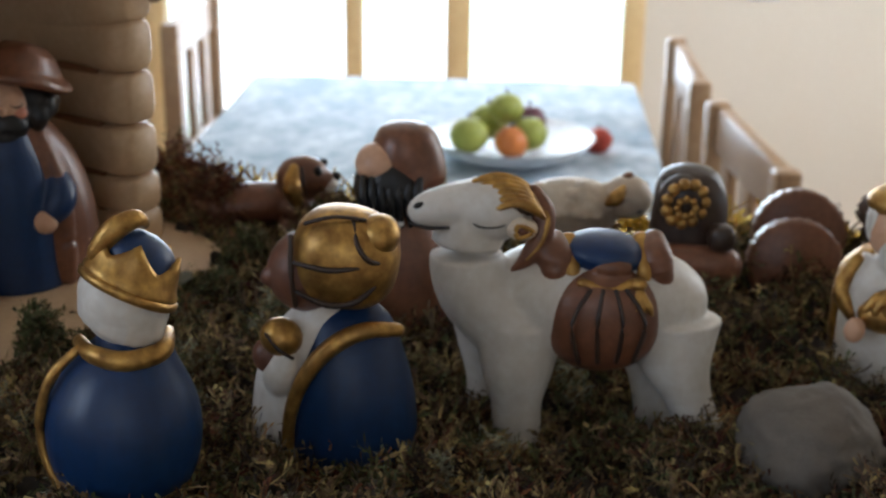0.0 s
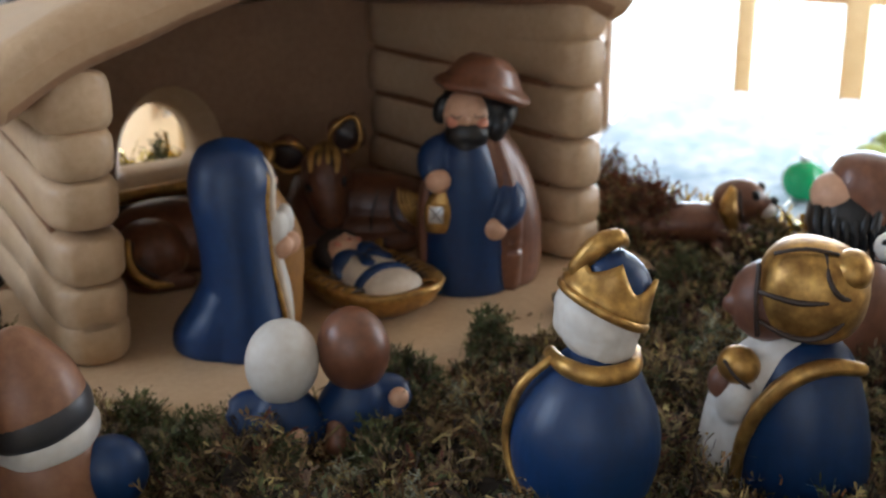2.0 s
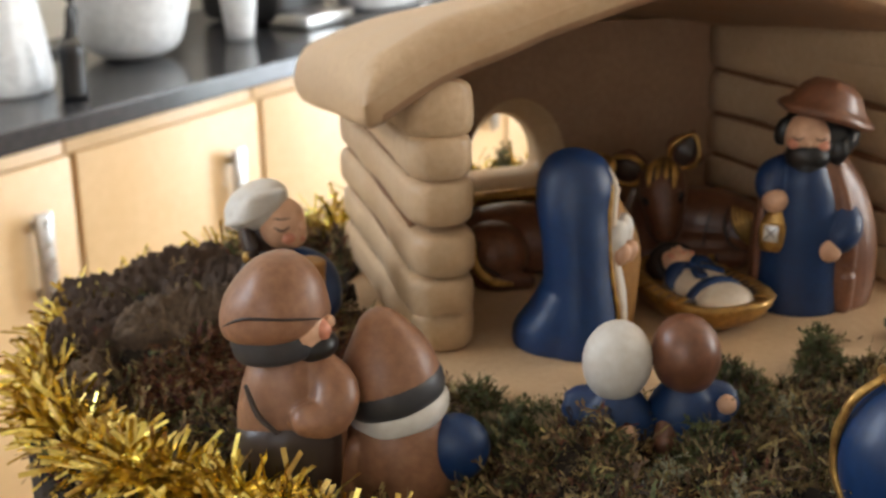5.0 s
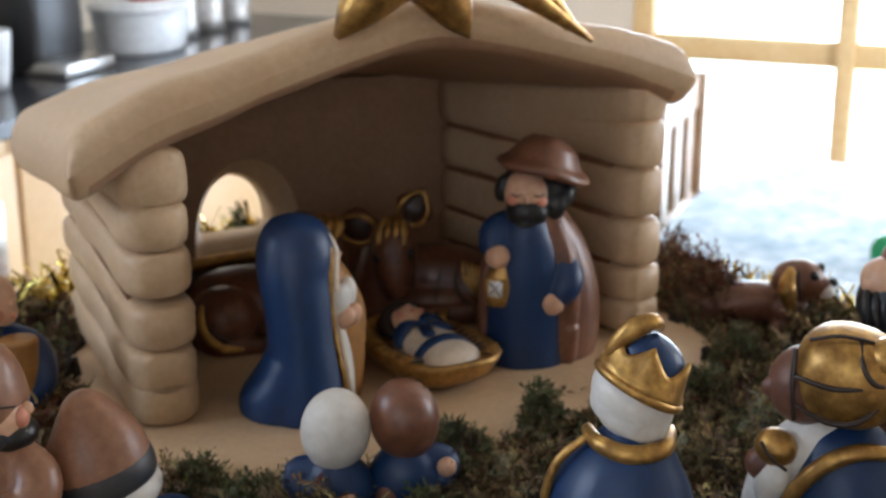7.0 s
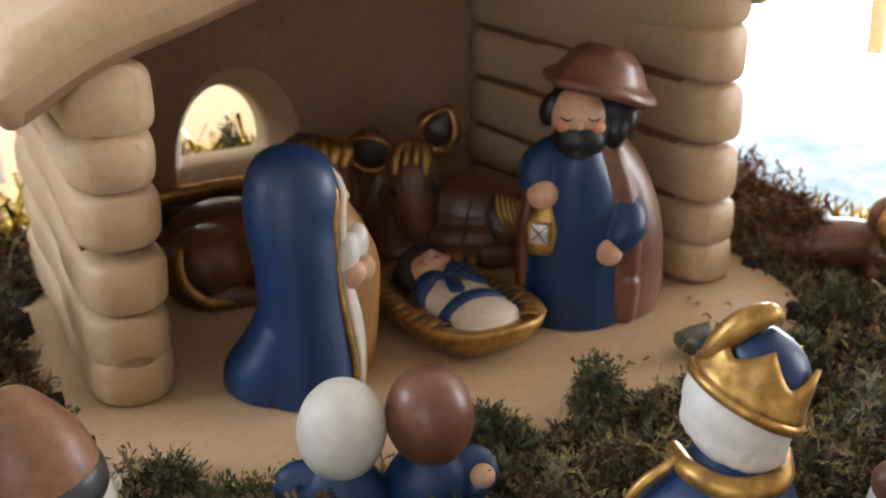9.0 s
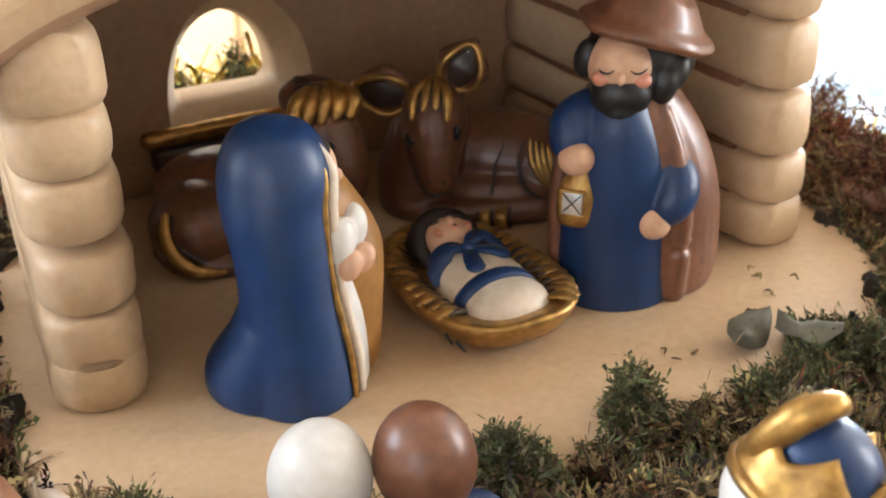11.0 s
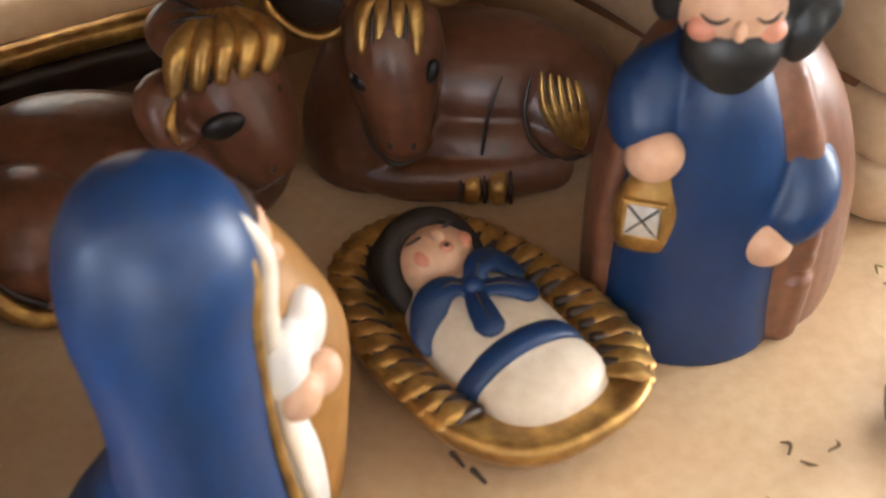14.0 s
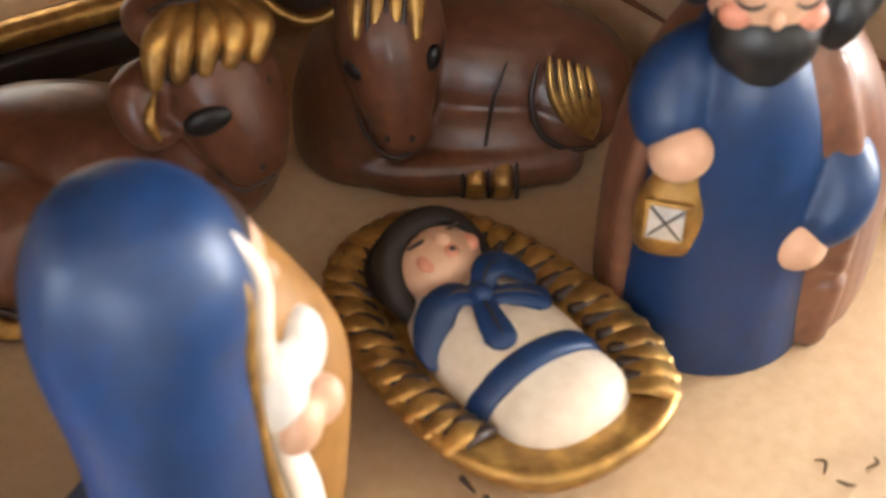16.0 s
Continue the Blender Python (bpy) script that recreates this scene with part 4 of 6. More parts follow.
figure("kneeling_woman_figurine", s, (-0.0775, -0.006, 0), -27, "ceramic kneeling woman in a hooded blue cloak with gold hem", "figurine", "crib figures", 0.01, (1, 1, 0.975), 0.08, 12)

# manger basket, and the swaddled child in it
BASKET = pose(0.003, 0.008, 0, 0, 0, -82.0)
bk = thing("manger_basket", BASKET, "gold-painted ceramic basket manger with ribbed rim", "basket")


def boat(z, l, w, k=2.5):
    out = []
    for j in range(64):
        a = 2 * math.pi * j / 64
        c, q = math.cos(a), math.sin(a)
        r = (abs(c) ** k + abs(q) ** k) ** (-1 / k)
        out.append((l * r * c, w * (1 + 0.06 * c) * r * q, z + 0.15 * max(0, c) ** 3 + 0.2 * max(0, -c) ** 3))
    return out


b = Shape().grid([boat(0, 2.6, 1.5), boat(0.1, 3.3, 2.0), boat(0.7, 4.2, 2.7), boat(1.4, 4.65, 3.12), boat(1.75, 4.75, 3.2), boat(1.88, 4.62, 3.06), boat(1.84, 4.4, 2.85), boat(1.66, 3.9, 2.3), boat(1.45, 3.4, 1.8), boat(1.4, 0.3, 0.2)], "gold")
part("basket_body", b, bk, scale=0.01)
def rim_at(a, out):
    """A point on the outer or inner edge of the basket's rim, at an angle."""
    l, w, z = (4.62, 3.08, 1.86) if out else (3.55, 1.95, 1.55)
    c, q = math.cos(a), math.sin(a)
    r = (abs(c) ** 2.5 + abs(q) ** 2.5) ** -0.4
    return Vector((l * r * c, w * (1 + 0.06 * c) * r * q, z + 0.15 * max(0, c) ** 3 + 0.2 * max(0, -c) ** 3))


RIBS = 34
for j in range(RIBS):
    a = radians(36) + radians(262) * j / (RIBS - 1)
    o, i = rim_at(a - 0.03, True), rim_at(a + 0.05, False)
    up = Vector((0, 0, 1))
    fat = 1.0 + 0.12 * math.sin(j * 2.3)
    part("rim_rib", Shape().tube([o - up * 0.06, o * 0.65 + i * 0.35 + up * 0.16, o * 0.28 + i * 0.72 + up * 0.12, i - up * 0.05], [0.22 * fat, 0.33 * fat, 0.32 * fat, 0.24], "gold", 10, 4, 0.36), bk, scale=0.01)
    a += radians(262) / (RIBS - 1) / 2
    o, i = rim_at(a - 0.02, True), rim_at(a + 0.06, False)
    part("dark_groove", Shape().tube([o * 0.85 + i * 0.15 + up * 0.10, o * 0.5 + i * 0.5 + up * 0.17 + Vector((0.06 * math.sin(j * 1.7), 0, 0)), o * 0.15 + i * 0.85 + up * 0.12], [0.05, 0.15, 0.19], "umber", 8, 4, 0.7), bk, scale=0.01)
for x in (2.6, 3.3):
    part("painted_stroke", Shape().tube([(x, -2.98 + 0.10 * (x - 2.6), 1.25), (x + 0.25, -2.83 + 0.16 * (x - 2.6), 0.9)], [0.09, 0.05], "umber", 6), bk, scale=0.01)
s = Shape()
s.ell((0.7, 0, 1.45), (2.95, 1.78, 1.12), "cream", (0, 3, 0), 32, 18, 2.4)
s.ell((2.4, 0, 1.42), (1.4, 1.72, 0.98), "cream", (0, 4, 0), 28, 16, 2.3)
s.tube([(3.0, -1.65, 1.35), (3.62, -0.95, 1.5), (3.82, 0.0, 1.58), (3.62, 0.95, 1.5), (3.0, 1.65, 1.35)], [0.10, 0.13, 0.13, 0.13, 0.10], "tan", 8)
# head: hair behind and around the upturned face
s.ell((-2.85, -0.02, 1.85), (1.15, 1.42, 1.1), "hair", (0, -10, 0), 28, 16)
s.ell((-2.2, 0.12, 2.3), (1.02, 1.12, 0.90), "skin", (0, -14, 0), 26, 16)
s.ell((-1.7, 0.14, 2.12), (0.62, 0.78, 0.64), "skin", (0, 0, 0), 20, 12)
s.tube([(-1.65, -1.12, 1.8), (-2.2, -1.25, 2.25), (-2.85, -0.85, 2.72), (-3.1, 0.1, 2.9), (-2.9, 0.95, 2.7), (-2.3, 1.32, 2.2), (-1.8, 1.25, 1.8)], [0.30, 0.36, 0.40, 0.42, 0.40, 0.36, 0.28], "hair", 12)
for k in range(9):
    y = -0.95 + 0.26 * k
    s.tube([(-3.45, y * 0.9, 2.55 - 0.05 * abs(k - 4)), (-3.1, y, 3.18 - 0.028 * (k - 4) ** 2), (-2.78, y * 1.02, 3.06 - 0.026 * (k - 4) ** 2)], [0.06, 0.11, 0.05], "hair", 8)
for y, d in ((-0.36, 0.0), (0.62, 0.02)):
    s.tube([(-2.40, y - 0.27, 3.04 - d), (-2.32, y, 3.16), (-2.40, y + 0.27, 3.08 + d)], [0.03, 0.05, 0.03], "umber", 6)
    s.tube([(-2.62, y - 0.25, 3.0), (-2.68, y, 3.13), (-2.62, y + 0.25, 3.02)], [0.02, 0.035, 0.02], "umber", 6)
s.ell((-2.08, 0.14, 3.22), (0.22, 0.18, 0.17), "skin", (0, 10, 0), 14, 9)
s.ell((-1.72, 0.15, 3.07), (0.18, 0.21, 0.12), "blush", (0, 22, 0), 14, 9)
s.ell((-1.70, 0.15, 3.13), (0.09, 0.11, 0.08), "umber", (0, 22, 0), 12, 8)
for y in (-0.5, 0.80):
    s.ell((-1.85, y, 2.92), (0.26, 0.24, 0.11), "blush", (0, 15, 0), 12, 8)
# sash and bow
s.tube([(1.5, -1.80, 1.1), (1.58, -1.55, 1.9), (1.66, -0.75, 2.46), (1.7, 0.25, 2.54), (1.74, 1.2, 2.2), (1.78, 1.75, 1.4)], 0.16, "blue", 12, 5, 2.3, (1, 0, 0))
for pts, rr in (([(-0.45, 0, 2.6), (-0.75, -0.5, 2.74), (-0.72, -1.05, 2.58), (-0.3, -1.55, 2.1), (0.0, -1.72, 1.85)], [0.2, 0.42, 0.50, 0.45, 0.25]),
                ([(-0.45, 0, 2.62), (-0.85, 0.5, 2.86), (-0.92, 1.05, 2.74), (-0.55, 1.6, 2.3)], [0.2, 0.40, 0.46, 0.3]),
                ([(-0.5, 0, 2.62), (0.15, -0.25, 2.68), (0.85, -0.45, 2.58)], [0.2, 0.36, 0.42]),
                ([(-0.4, 0.05, 2.62), (0.0, 0.6, 2.72), (0.35, 1.15, 2.52)], [0.2, 0.36, 0.42])):
    s.tube(pts, rr, "blue", 12, 5, 0.42)
    s.tube([(p[0] + 0.05, p[1], p[2] + 0.45 * r * 0.42 + 0.10) for p, r in zip(pts[:3], rr)], [0.02, 0.04, 0.02], "umber", 6)
s.ell((-0.42, 0, 2.78), (0.3, 0.27, 0.22), "blue", (0, 0, 20), 14, 9)
figure("infant_figurine", s, (0.003, 0.008, 0.0), -82.0, "ceramic swaddled infant with blue bow lying in the manger", "figurine", "crib figures", 0.01, (1, 1, 1), 0.06, 3)

# donkey lying behind the manger
s = Shape()
s.ell((2.6, 1.6, 2.2), (4.0, 2.3, 2.2), "cocoa", (0, 6, 0), 28, 16)
s.ell((4.5, 1.4, 1.9), (2.2, 2.2, 1.95), "cocoa", (0, 0, 0), 24, 14)
s.loft([(0, -0.9, 0.4, 1.9, 1.8), (0.3, -0.9, 0.4, 2.2, 2.1), (2, -0.9, 0.4, 2.2, 2.1), (3.6, -0.7, 0.4, 1.9, 1.8), (4.8, -0.5, 0.3, 1.6, 1.5), (5.8, -0.3, 0.2, 1.2, 1.2), (6.2, -0.3, 0.2, 0.4, 0.4)], "cocoa")
s.tube([(-0.3, -0.3, 5.5), (-0.2, -0.95, 4.5), (-0.05, -1.55, 3.4), (0.05, -1.85, 2.6)], [1.4, 1.5, 1.12, 0.85], "cocoa", 18)
s.ell((0.08, -1.95, 2.45), (0.88, 0.72, 0.66), "cocoa")
s.tube([(-1.15, -1.75, 3.0), (-0.8, -2.2, 2.35), (-0.1, -2.62, 1.98), (0.6, -2.35, 2.1)], [0.03, 0.07, 0.08, 0.03], "umber", 6)
for x in (-0.25, 0.4):
    s.ell((x, -2.56, 2.6), (0.1, 0.08, 0.13), "umber", (0, 0, 0), 8, 6)
s.ell((-1.08, -1.98, 4.35), (0.4, 0.2, 0.28), "black", (15, 25, -28), 16, 10)
s.ell((0.92, -1.86, 4.7), (0.22, 0.22, 0.42), "black", (10, 10, 35), 16, 10)
for sx, tip in ((-1, (-3.9, 0.0, 6.15)), (1, (1.5, 0.2, 8.2))):
    root = (-1.2, 0.0, 5.6) if sx < 0 else (0.5, 0.0, 6.0)
    mid = tuple((r * 0.45 + t * 0.55) for r, t in zip(root, tip))
    s.tube([root, mid, tip], [0.6, 1.3, 0.3], "cocoa", 14, 5, 0.5, (0, 1, 0))
    along = (Vector(tip) - Vector(root)).normalized()
    across = along.cross(Vector((0, 1, 0))).normalized()
    reach_, loop = (Vector(tip) - Vector(root)).length, []
    for j in range(16):
        a = 2 * math.pi * j / 16
        c = math.cos(a)
        loop.append(Vector(root) + along * reach_ * (0.54 + 0.44 * c) + across * (0.86 - 0.22 * c) * math.sin(a) + Vector((0, -0.60 + 0.28 * abs(c) ** 2, 0)))
    s.tube(loop, 0.17, "gold", 10, 3, closed=True)
    s.tube([Vector(root) + along * reach_ * 0.2 + Vector((0, -0.42, 0)), Vector(root) + along * reach_ * 0.55 + Vector((0, -0.56, 0)), Vector(root) + along * reach_ * 0.85 + Vector((0, -0.36, 0))], [0.4, 0.66, 0.3], "umber", 12, 4, 0.2, (0, 1, 0))
for k in range(4):
    x = -0.95 + 0.46 * k
    s.tube([(-0.35 + 0.1 * k, -0.4, 6.75), (x, -1.25, 6.25), (x * 1.12 + 0.02, -1.9, 5.35)], [0.12, 0.27, 0.13], "gold", 12, 5)
    if k:
        s.tube([(x - 0.2, -0.8, 6.7), (x - 0.23, -1.5, 6.2), (x - 0.25, -1.95, 5.4)], 0.07, "umber", 6)
s.ell((2.4, 0.5, 1.2), (3.9, 1.95, 1.3), "cocoa", (0, 0, 0), 28, 12)
s.tube([(-1.6, -1.1, 0.75), (0.2, -1.5, 0.62), (2.2, -1.4, 0.66), (4.6, -0.9, 0.8)], [0.55, 0.68, 0.7, 0.75], "cocoa", 14)
for x in (2.1, 2.85):
    s.tube([(x, -1.45, 1.3), (x + 0.03, -2.18, 0.8), (x + 0.05, -2.1, 0.3)], 0.27, "gold", 8, 4, 0.25, (0, 1, 0))
for x in (1.75, 2.47, 3.25):
    s.tube([(x, -1.45, 1.28), (x + 0.03, -2.2, 0.8), (x + 0.05, -2.1, 0.25)], 0.06, "umber", 6)
s.tube([(3.75, -0.8, 3.9), (3.6, -1.1, 2.9), (3.9, -1.3, 1.9), (4.7, -1.25, 1.3), (5.5, -1.0, 1.25)], [0.04, 0.09, 0.1, 0.09, 0.04], "umber", 8)
for k in range(5):
    s.tube([(4.05 + 0.26 * k, -0.72 + 0.04 * k, 4.0 - 0.10 * k), (4.2 + 0.27 * k, -1.0 + 0.04 * k, 3.0), (4.75 + 0.17 * k, -1.12 + 0.08 * k, 2.1), (5.4 + 0.03 * k, -1.0 + 0.08 * k, 1.5)], [0.07, 0.18, 0.17, 0.05], "gold", 8)
    if k:
        s.tube([(3.92 + 0.26 * k, -0.85 + 0.04 * k, 3.9 - 0.10 * k), (4.07 + 0.27 * k, -1.12 + 0.04 * k, 3.0), (4.66 + 0.17 * k, -1.2 + 0.08 * k, 2.1)], 0.04, "umber", 6)
s.tube([(2.9, -1.0, 4.0), (2.55, -1.35, 2.9), (2.4, -1.5, 1.6)], [0.03, 0.06, 0.05], "umber", 8)
figure("donkey_figurine", s, (0.028, 0.097, 0), -31, "dark brown ceramic donkey lying down with gold mane", "figurine", "crib animals", 0.01, (1, 1, 1), 0.09, 6)

# ox lying beside the window
s = Shape()
s.ell((-2.6, 0.5, 1.95), (4.1, 2.6, 2.15), "cocoa", (0, 4, 0), 28, 16)
s.ell((-3.9, -2.2, 1.75), (2.2, 2.2, 1.95), "cocoa")
s.ell((1.2, 0.3, 2.9), (1.95, 1.9, 2.4), "cocoa", (0, 15, 0))
s.tube([(1.2, 0.2, 6.2), (1.75, -0.45, 5.4), (2.3, -0.95, 4.3), (2.55, -1.15, 3.7)], [1.45, 1.55, 1.25, 0.92], "cocoa", 18)
s.ell((0.9, 0.3, 6.8), (1.5, 1.2, 0.95), "cocoa", (0, 0, 0), 20, 12)
for k in range(5):
    x, y = 0.55 + 0.56 * k, -1.7 + 0.22 * k
    s.tube([(1.15 + 0.2 * k, -0.3 + 0.05 * k, 7.65), (x + 0.1, y + 0.25, 7.25), (x, y - 0.25, 6.35 + 0.06 * k)], [0.14, 0.34, 0.22], "gold", 12, 5)
    if k:
        s.tube([(x - 0.2, y + 0.45, 7.55), (x - 0.24, y - 0.08, 7.15), (x - 0.28, y - 0.3, 6.4)], 0.07, "umber", 6)
for k in range(3):
    s.tube([(-0.2 + 0.1 * k, 0.9 - 0.5 * k, 7.0), (0.3 + 0.2 * k, 0.3 - 0.5 * k, 7.72), (1.1 + 0.3 * k, -0.2 - 0.1 * k, 7.66)], [0.04, 0.07, 0.05], "umber", 8)
s.ell((1.72, -1.95, 5.35), (0.66, 0.26, 0.40), "black", (10, -16, 14), 18, 10)
s.ell((2.95, -0.9, 5.7), (0.2, 0.3, 0.36), "black", (0, 0, 0), 12, 8)
s.tube([(0.6, -0.8, 6.0), (-0.05, -1.45, 5.75), (0.2, -1.9, 5.0), (0.7, -1.75, 4.85)], [0.45, 0.68, 0.5, 0.32], "cocoa", 14)
s.tube([(0.45, -1.75, 5.95), (0.38, -2.2, 5.5), (0.55, -2.25, 5.0)], [0.08, 0.17, 0.08], "gold", 8)
for x in (2.2, 2.85):
    s.ell((x, -1.88, 3.95), (0.1, 0.1, 0.14), "umber", (0, 0, 0), 8, 6)
s.tube([(1.75, -1.85, 3.65), (2.35, -2.12, 3.35), (3.1, -1.75, 3.6)], 0.06, "umber", 6)
s.tube([(-4.75, -3.85, 3.0), (-4.7, -4.2, 2.1), (-4.3, -4.4, 1.3), (-3.4, -4.4, 0.7), (-2.4, -4.0, 0.5)], [0.18, 0.27, 0.30, 0.28, 0.14], "gold", 10)
s.tube([(-4.45, -3.9, 2.95), (-4.35, -4.2, 2.1), (-3.9, -4.35, 1.55), (-3.1, -4.3, 1.1)], 0.1, "umber", 8)
s.tube([(-5.6, -2.4, 0.55), (-4.0, -3.7, 0.5), (-1.5, -3.2, 0.5)], [0.5, 0.6, 0.48], "cocoa", 12)
figure("ox_figurine", s, (-0.042, 0.097, 0), -31, "dark brown ceramic ox lying down with gold curls", "figurine", "crib animals", 0.01, (1, 1, 1), 0.09, 5)
# white-bearded king seen from behind, with crown
def king_crown(s):
    s.loft([(0, -0.2, 0.3, 2.4, 2.2), (0.6, -0.2, 0.2, 3.1, 2.8), (2.2, -0.15, 0.1, 3.5, 3.1), (3.8, -0.1, 0.1, 3.3, 3.0), (5.2, 0.0, 0.2, 2.5, 2.4), (6.1, 0.3, 0.4, 1.7, 1.7), (6.6, 0.3, 0.4, 1.1, 1.1)], "blue")
    s.tube([(-1.9, 0.5, 6.1), (-1.0, -1.2, 6.2), (0.5, -1.5, 6.0), (1.9, -0.6, 6.1), (1.9, 1.2, 6.2)], [0.3, 0.38, 0.42, 0.4, 0.3], "gold", 10)
    s.tube([(-1.7, -0.6, 6.2), (-2.9, -0.9, 5.2), (-3.55, -0.9, 3.6), (-3.5, -1.0, 2.0), (-2.7, -1.5, 0.6), (-1.2, -2.4, 0.1), (0.4, -2.8, 0.0)], [0.2, 0.24, 0.24, 0.22, 0.24, 0.24, 0.2], "gold", 8)
    s.loft([(0, -2.0, 0.6, 1.0, 1.6), (1.2, -2.0, 0.6, 1.3, 1.7), (2.5, -2.0, 0.6, 1.2, 1.5)], "white")
    head = len(s.v)
    s.ell((0.05, 0.3, 8.0), (2.35, 2.1, 1.5), "white", (0, 14, 0), 28, 14)
    for k in range(9):
        a = math.radians(200 + k * 17)
        s.ell((0.1 + 1.74 * math.cos(a), 0.3 + 1.5 * math.sin(a), 7.5 - 0.45 * math.cos(a)), (0.6, 0.46, 1.0), "white", (0, 14, 0), 10, 8)
    s.ell((0.1, 0.3, 6.95), (1.85, 1.65, 0.95), "white", (0, 6, 0), 24, 12)
    t = Euler((radians(-10), radians(14), 0)).to_matrix()
    c = Vector((0.3, 0.3, 8.9))

    def ring(z, r, amp=0.0):
        out = []
        for j in range(60):
            a = 2 * math.pi * j / 60
            peak = abs(((j / 12 + 0.25) % 1) - 0.5) * 2
            out.append(tuple(c + t @ Vector((r * math.cos(a), r * 0.92 * math.sin(a), z + amp * peak ** 1.4))))
        return out

    s.grid([ring(-0.35, 2.0), ring(-0.3, 2.38), ring(0.1, 2.42), ring(0.3, 2.28), ring(0.8, 2.15, 0.5), ring(1.0, 2.05, 1.0), ring(0.95, 1.85, 0.95), ring(0.5, 1.7)], "gold")
    s.grid([ring(-0.55, 2.3), ring(-0.45, 2.52), ring(-0.2, 2.55), ring(-0.08, 2.4)], "gold")
    s.ell(c + t @ Vector((0.1, 0, 1.0)), (1.9, 1.75, 1.35), "blue", (-10, 14, 0), 24, 12)
    s.tube([tuple(c + t @ Vector(p)) for p in ((-1.9, -0.6, 0.6), (-1.5, -0.9, 1.9), (-0.7, -0.6, 2.75), (-0.2, 0.2, 2.6))], [0.5, 0.55, 0.42, 0.25], "gold", 12)
    lean(s, head, (0.2, 0.3, 6.9), (0, 9, 0), 0.88)
    return s


figure("crowned_king_figurine", king_crown(Shape()), (-0.022, -0.222, -0.003), -44, "ceramic king in blue cloak with gold crown and white hair", "figurine", "crib figures", 0.01, (0.87, 0.87, 1.0))

# dark king with gold turban
s = Shape()
s.loft([(0, -1.0, 0.5, 2.4, 2.0), (1.0, -1.0, 0.5, 2.6, 2.2), (4, -0.9, 0.5, 2.3, 2.0), (6, -0.5, 0.4, 1.8, 1.7), (7.3, 0.0, 0.3, 1.0, 1.0)], "white")
s.loft([(-0.5, 0.9, -0.2, 2.8, 2.5), (1.5, 0.9, -0.2, 2.95, 2.6), (3.5, 0.9, -0.2, 2.75, 2.5), (5.2, 0.9, -0.1, 2.3, 2.2), (6.6, 0.9, 0.1, 1.7, 1.6), (7.2, 0.9, 0.2, 0.8, 0.8)], "blue")
s.tube([(3.0, -1.2, 6.4), (1.6, -1.7, 6.6), (0.2, -1.9, 6.0), (-1.0, -1.9, 4.6), (-1.7, -1.7, 2.6), (-1.8, -1.5, 0.4), (-1.6, -1.5, -0.5)], [0.3, 0.38, 0.4, 0.36, 0.3, 0.28, 0.25], "gold", 10)
s.ell((-2.0, -1.2, 4.6), (0.8, 0.8, 1.2), "white", (0, 20, 0))
s.ell((-2.6, -0.9, 5.2), (0.7, 0.7, 0.8), "darkskin")
s.ell((-2.0, -1.1, 6.1), (0.95, 0.85, 0.85), "gold", (0, 30, 0), 16, 10)
s.tube([(-2.6, -1.7, 6.5), (-2.1, -1.95, 5.9), (-1.5, -1.8, 5.4)], 0.08, "umber", 6)
s.ell((-0.9, 0.3, 8.6), (1.75, 1.7, 1.8), "darkskin")
s.ell((-2.55, -0.2, 8.5), (0.35, 0.3, 0.45), "darkskin", (0, 0, 0), 12, 8)
s.ell((0.75, 0.1, 9.3), (2.35, 2.15, 2.2), "gold", (0, 10, 0), 28, 16, 2.4)
s.tube([(-1.4, -1.35, 9.55), (0.1, -2.05, 9.45), (1.3, -1.95, 9.5)], [0.1, 0.14, 0.09], "umber", 8)
s.tube([(-1.4, -1.35, 8.3), (0.0, -2.0, 7.9), (1.3, -2.05, 8.1), (2.3, -1.4, 8.9)], [0.09, 0.14, 0.14, 0.09], "umber", 8)
s.tube([(1.1, -0.9, 11.35), (1.3, -1.8, 10.4), (1.9, -1.85, 9.7), (2.8, -0.9, 9.5)], [0.09, 0.12, 0.12, 0.09], "umber", 8)
s.tube([(-1.5, -1.0, 10.6), (-1.5, -1.4, 9.0), (-1.35, -1.3, 7.6)], 0.12, "umber", 8)
s.tube([(-0.9, -1.0, 11.15), (0.3, -1.2, 11.5), (1.6, -0.9, 11.25)], 0.09, "umber", 8)
s.ell((2.2, -0.6, 10.5), (0.9, 1.1, 0.9), "gold", (0, 40, 0), 16, 10)
figure("turbaned_king_figurine", s, (0.078, -0.230, -0.023), -44, "dark-skinned ceramic king in blue cloak with gold turban", "figurine", "crib figures")

# white camel with brown saddle bags
s = Shape()
s.ell((2.3, 0, 5.8), (4.25, 2.4, 2.7), "white", (0, 6, 0), 32, 18, 2.3)
s.tube([(-0.9, -0.2, 5.2), (-2.0, -0.3, 6.4), (-2.5, -0.3, 8.2), (-2.2, -0.3, 10.0)], [2.0, 1.62, 1.35, 1.25], "white", 20)
s.ell((-1.75, -0.3, 10.3), (1.75, 1.4, 1.5), "white", (0, -5, 0), 24, 14)
s.tube([(-1.9, -0.35, 10.6), (-3.3, -0.4, 10.45), (-4.0, -0.4, 10.25)], [1.2, 0.98, 0.78], "white", 18)
s.tube([(-4.55, -0.85, 9.85), (-3.9, -1.15, 9.75), (-3.2, -1.25, 9.8)], [0.05, 0.09, 0.06], "black", 6)
s.ell((-4.25, -0.95, 10.75), (0.22, 0.1, 0.13), "black", (0, -35, 0), 10, 6)
s.tube([(-2.45, -1.45, 10.3), (-2.15, -1.6, 9.98), (-1.5, -1.6, 9.95), (-1.1, -1.5, 10.15)], 0.06, "black", 6)
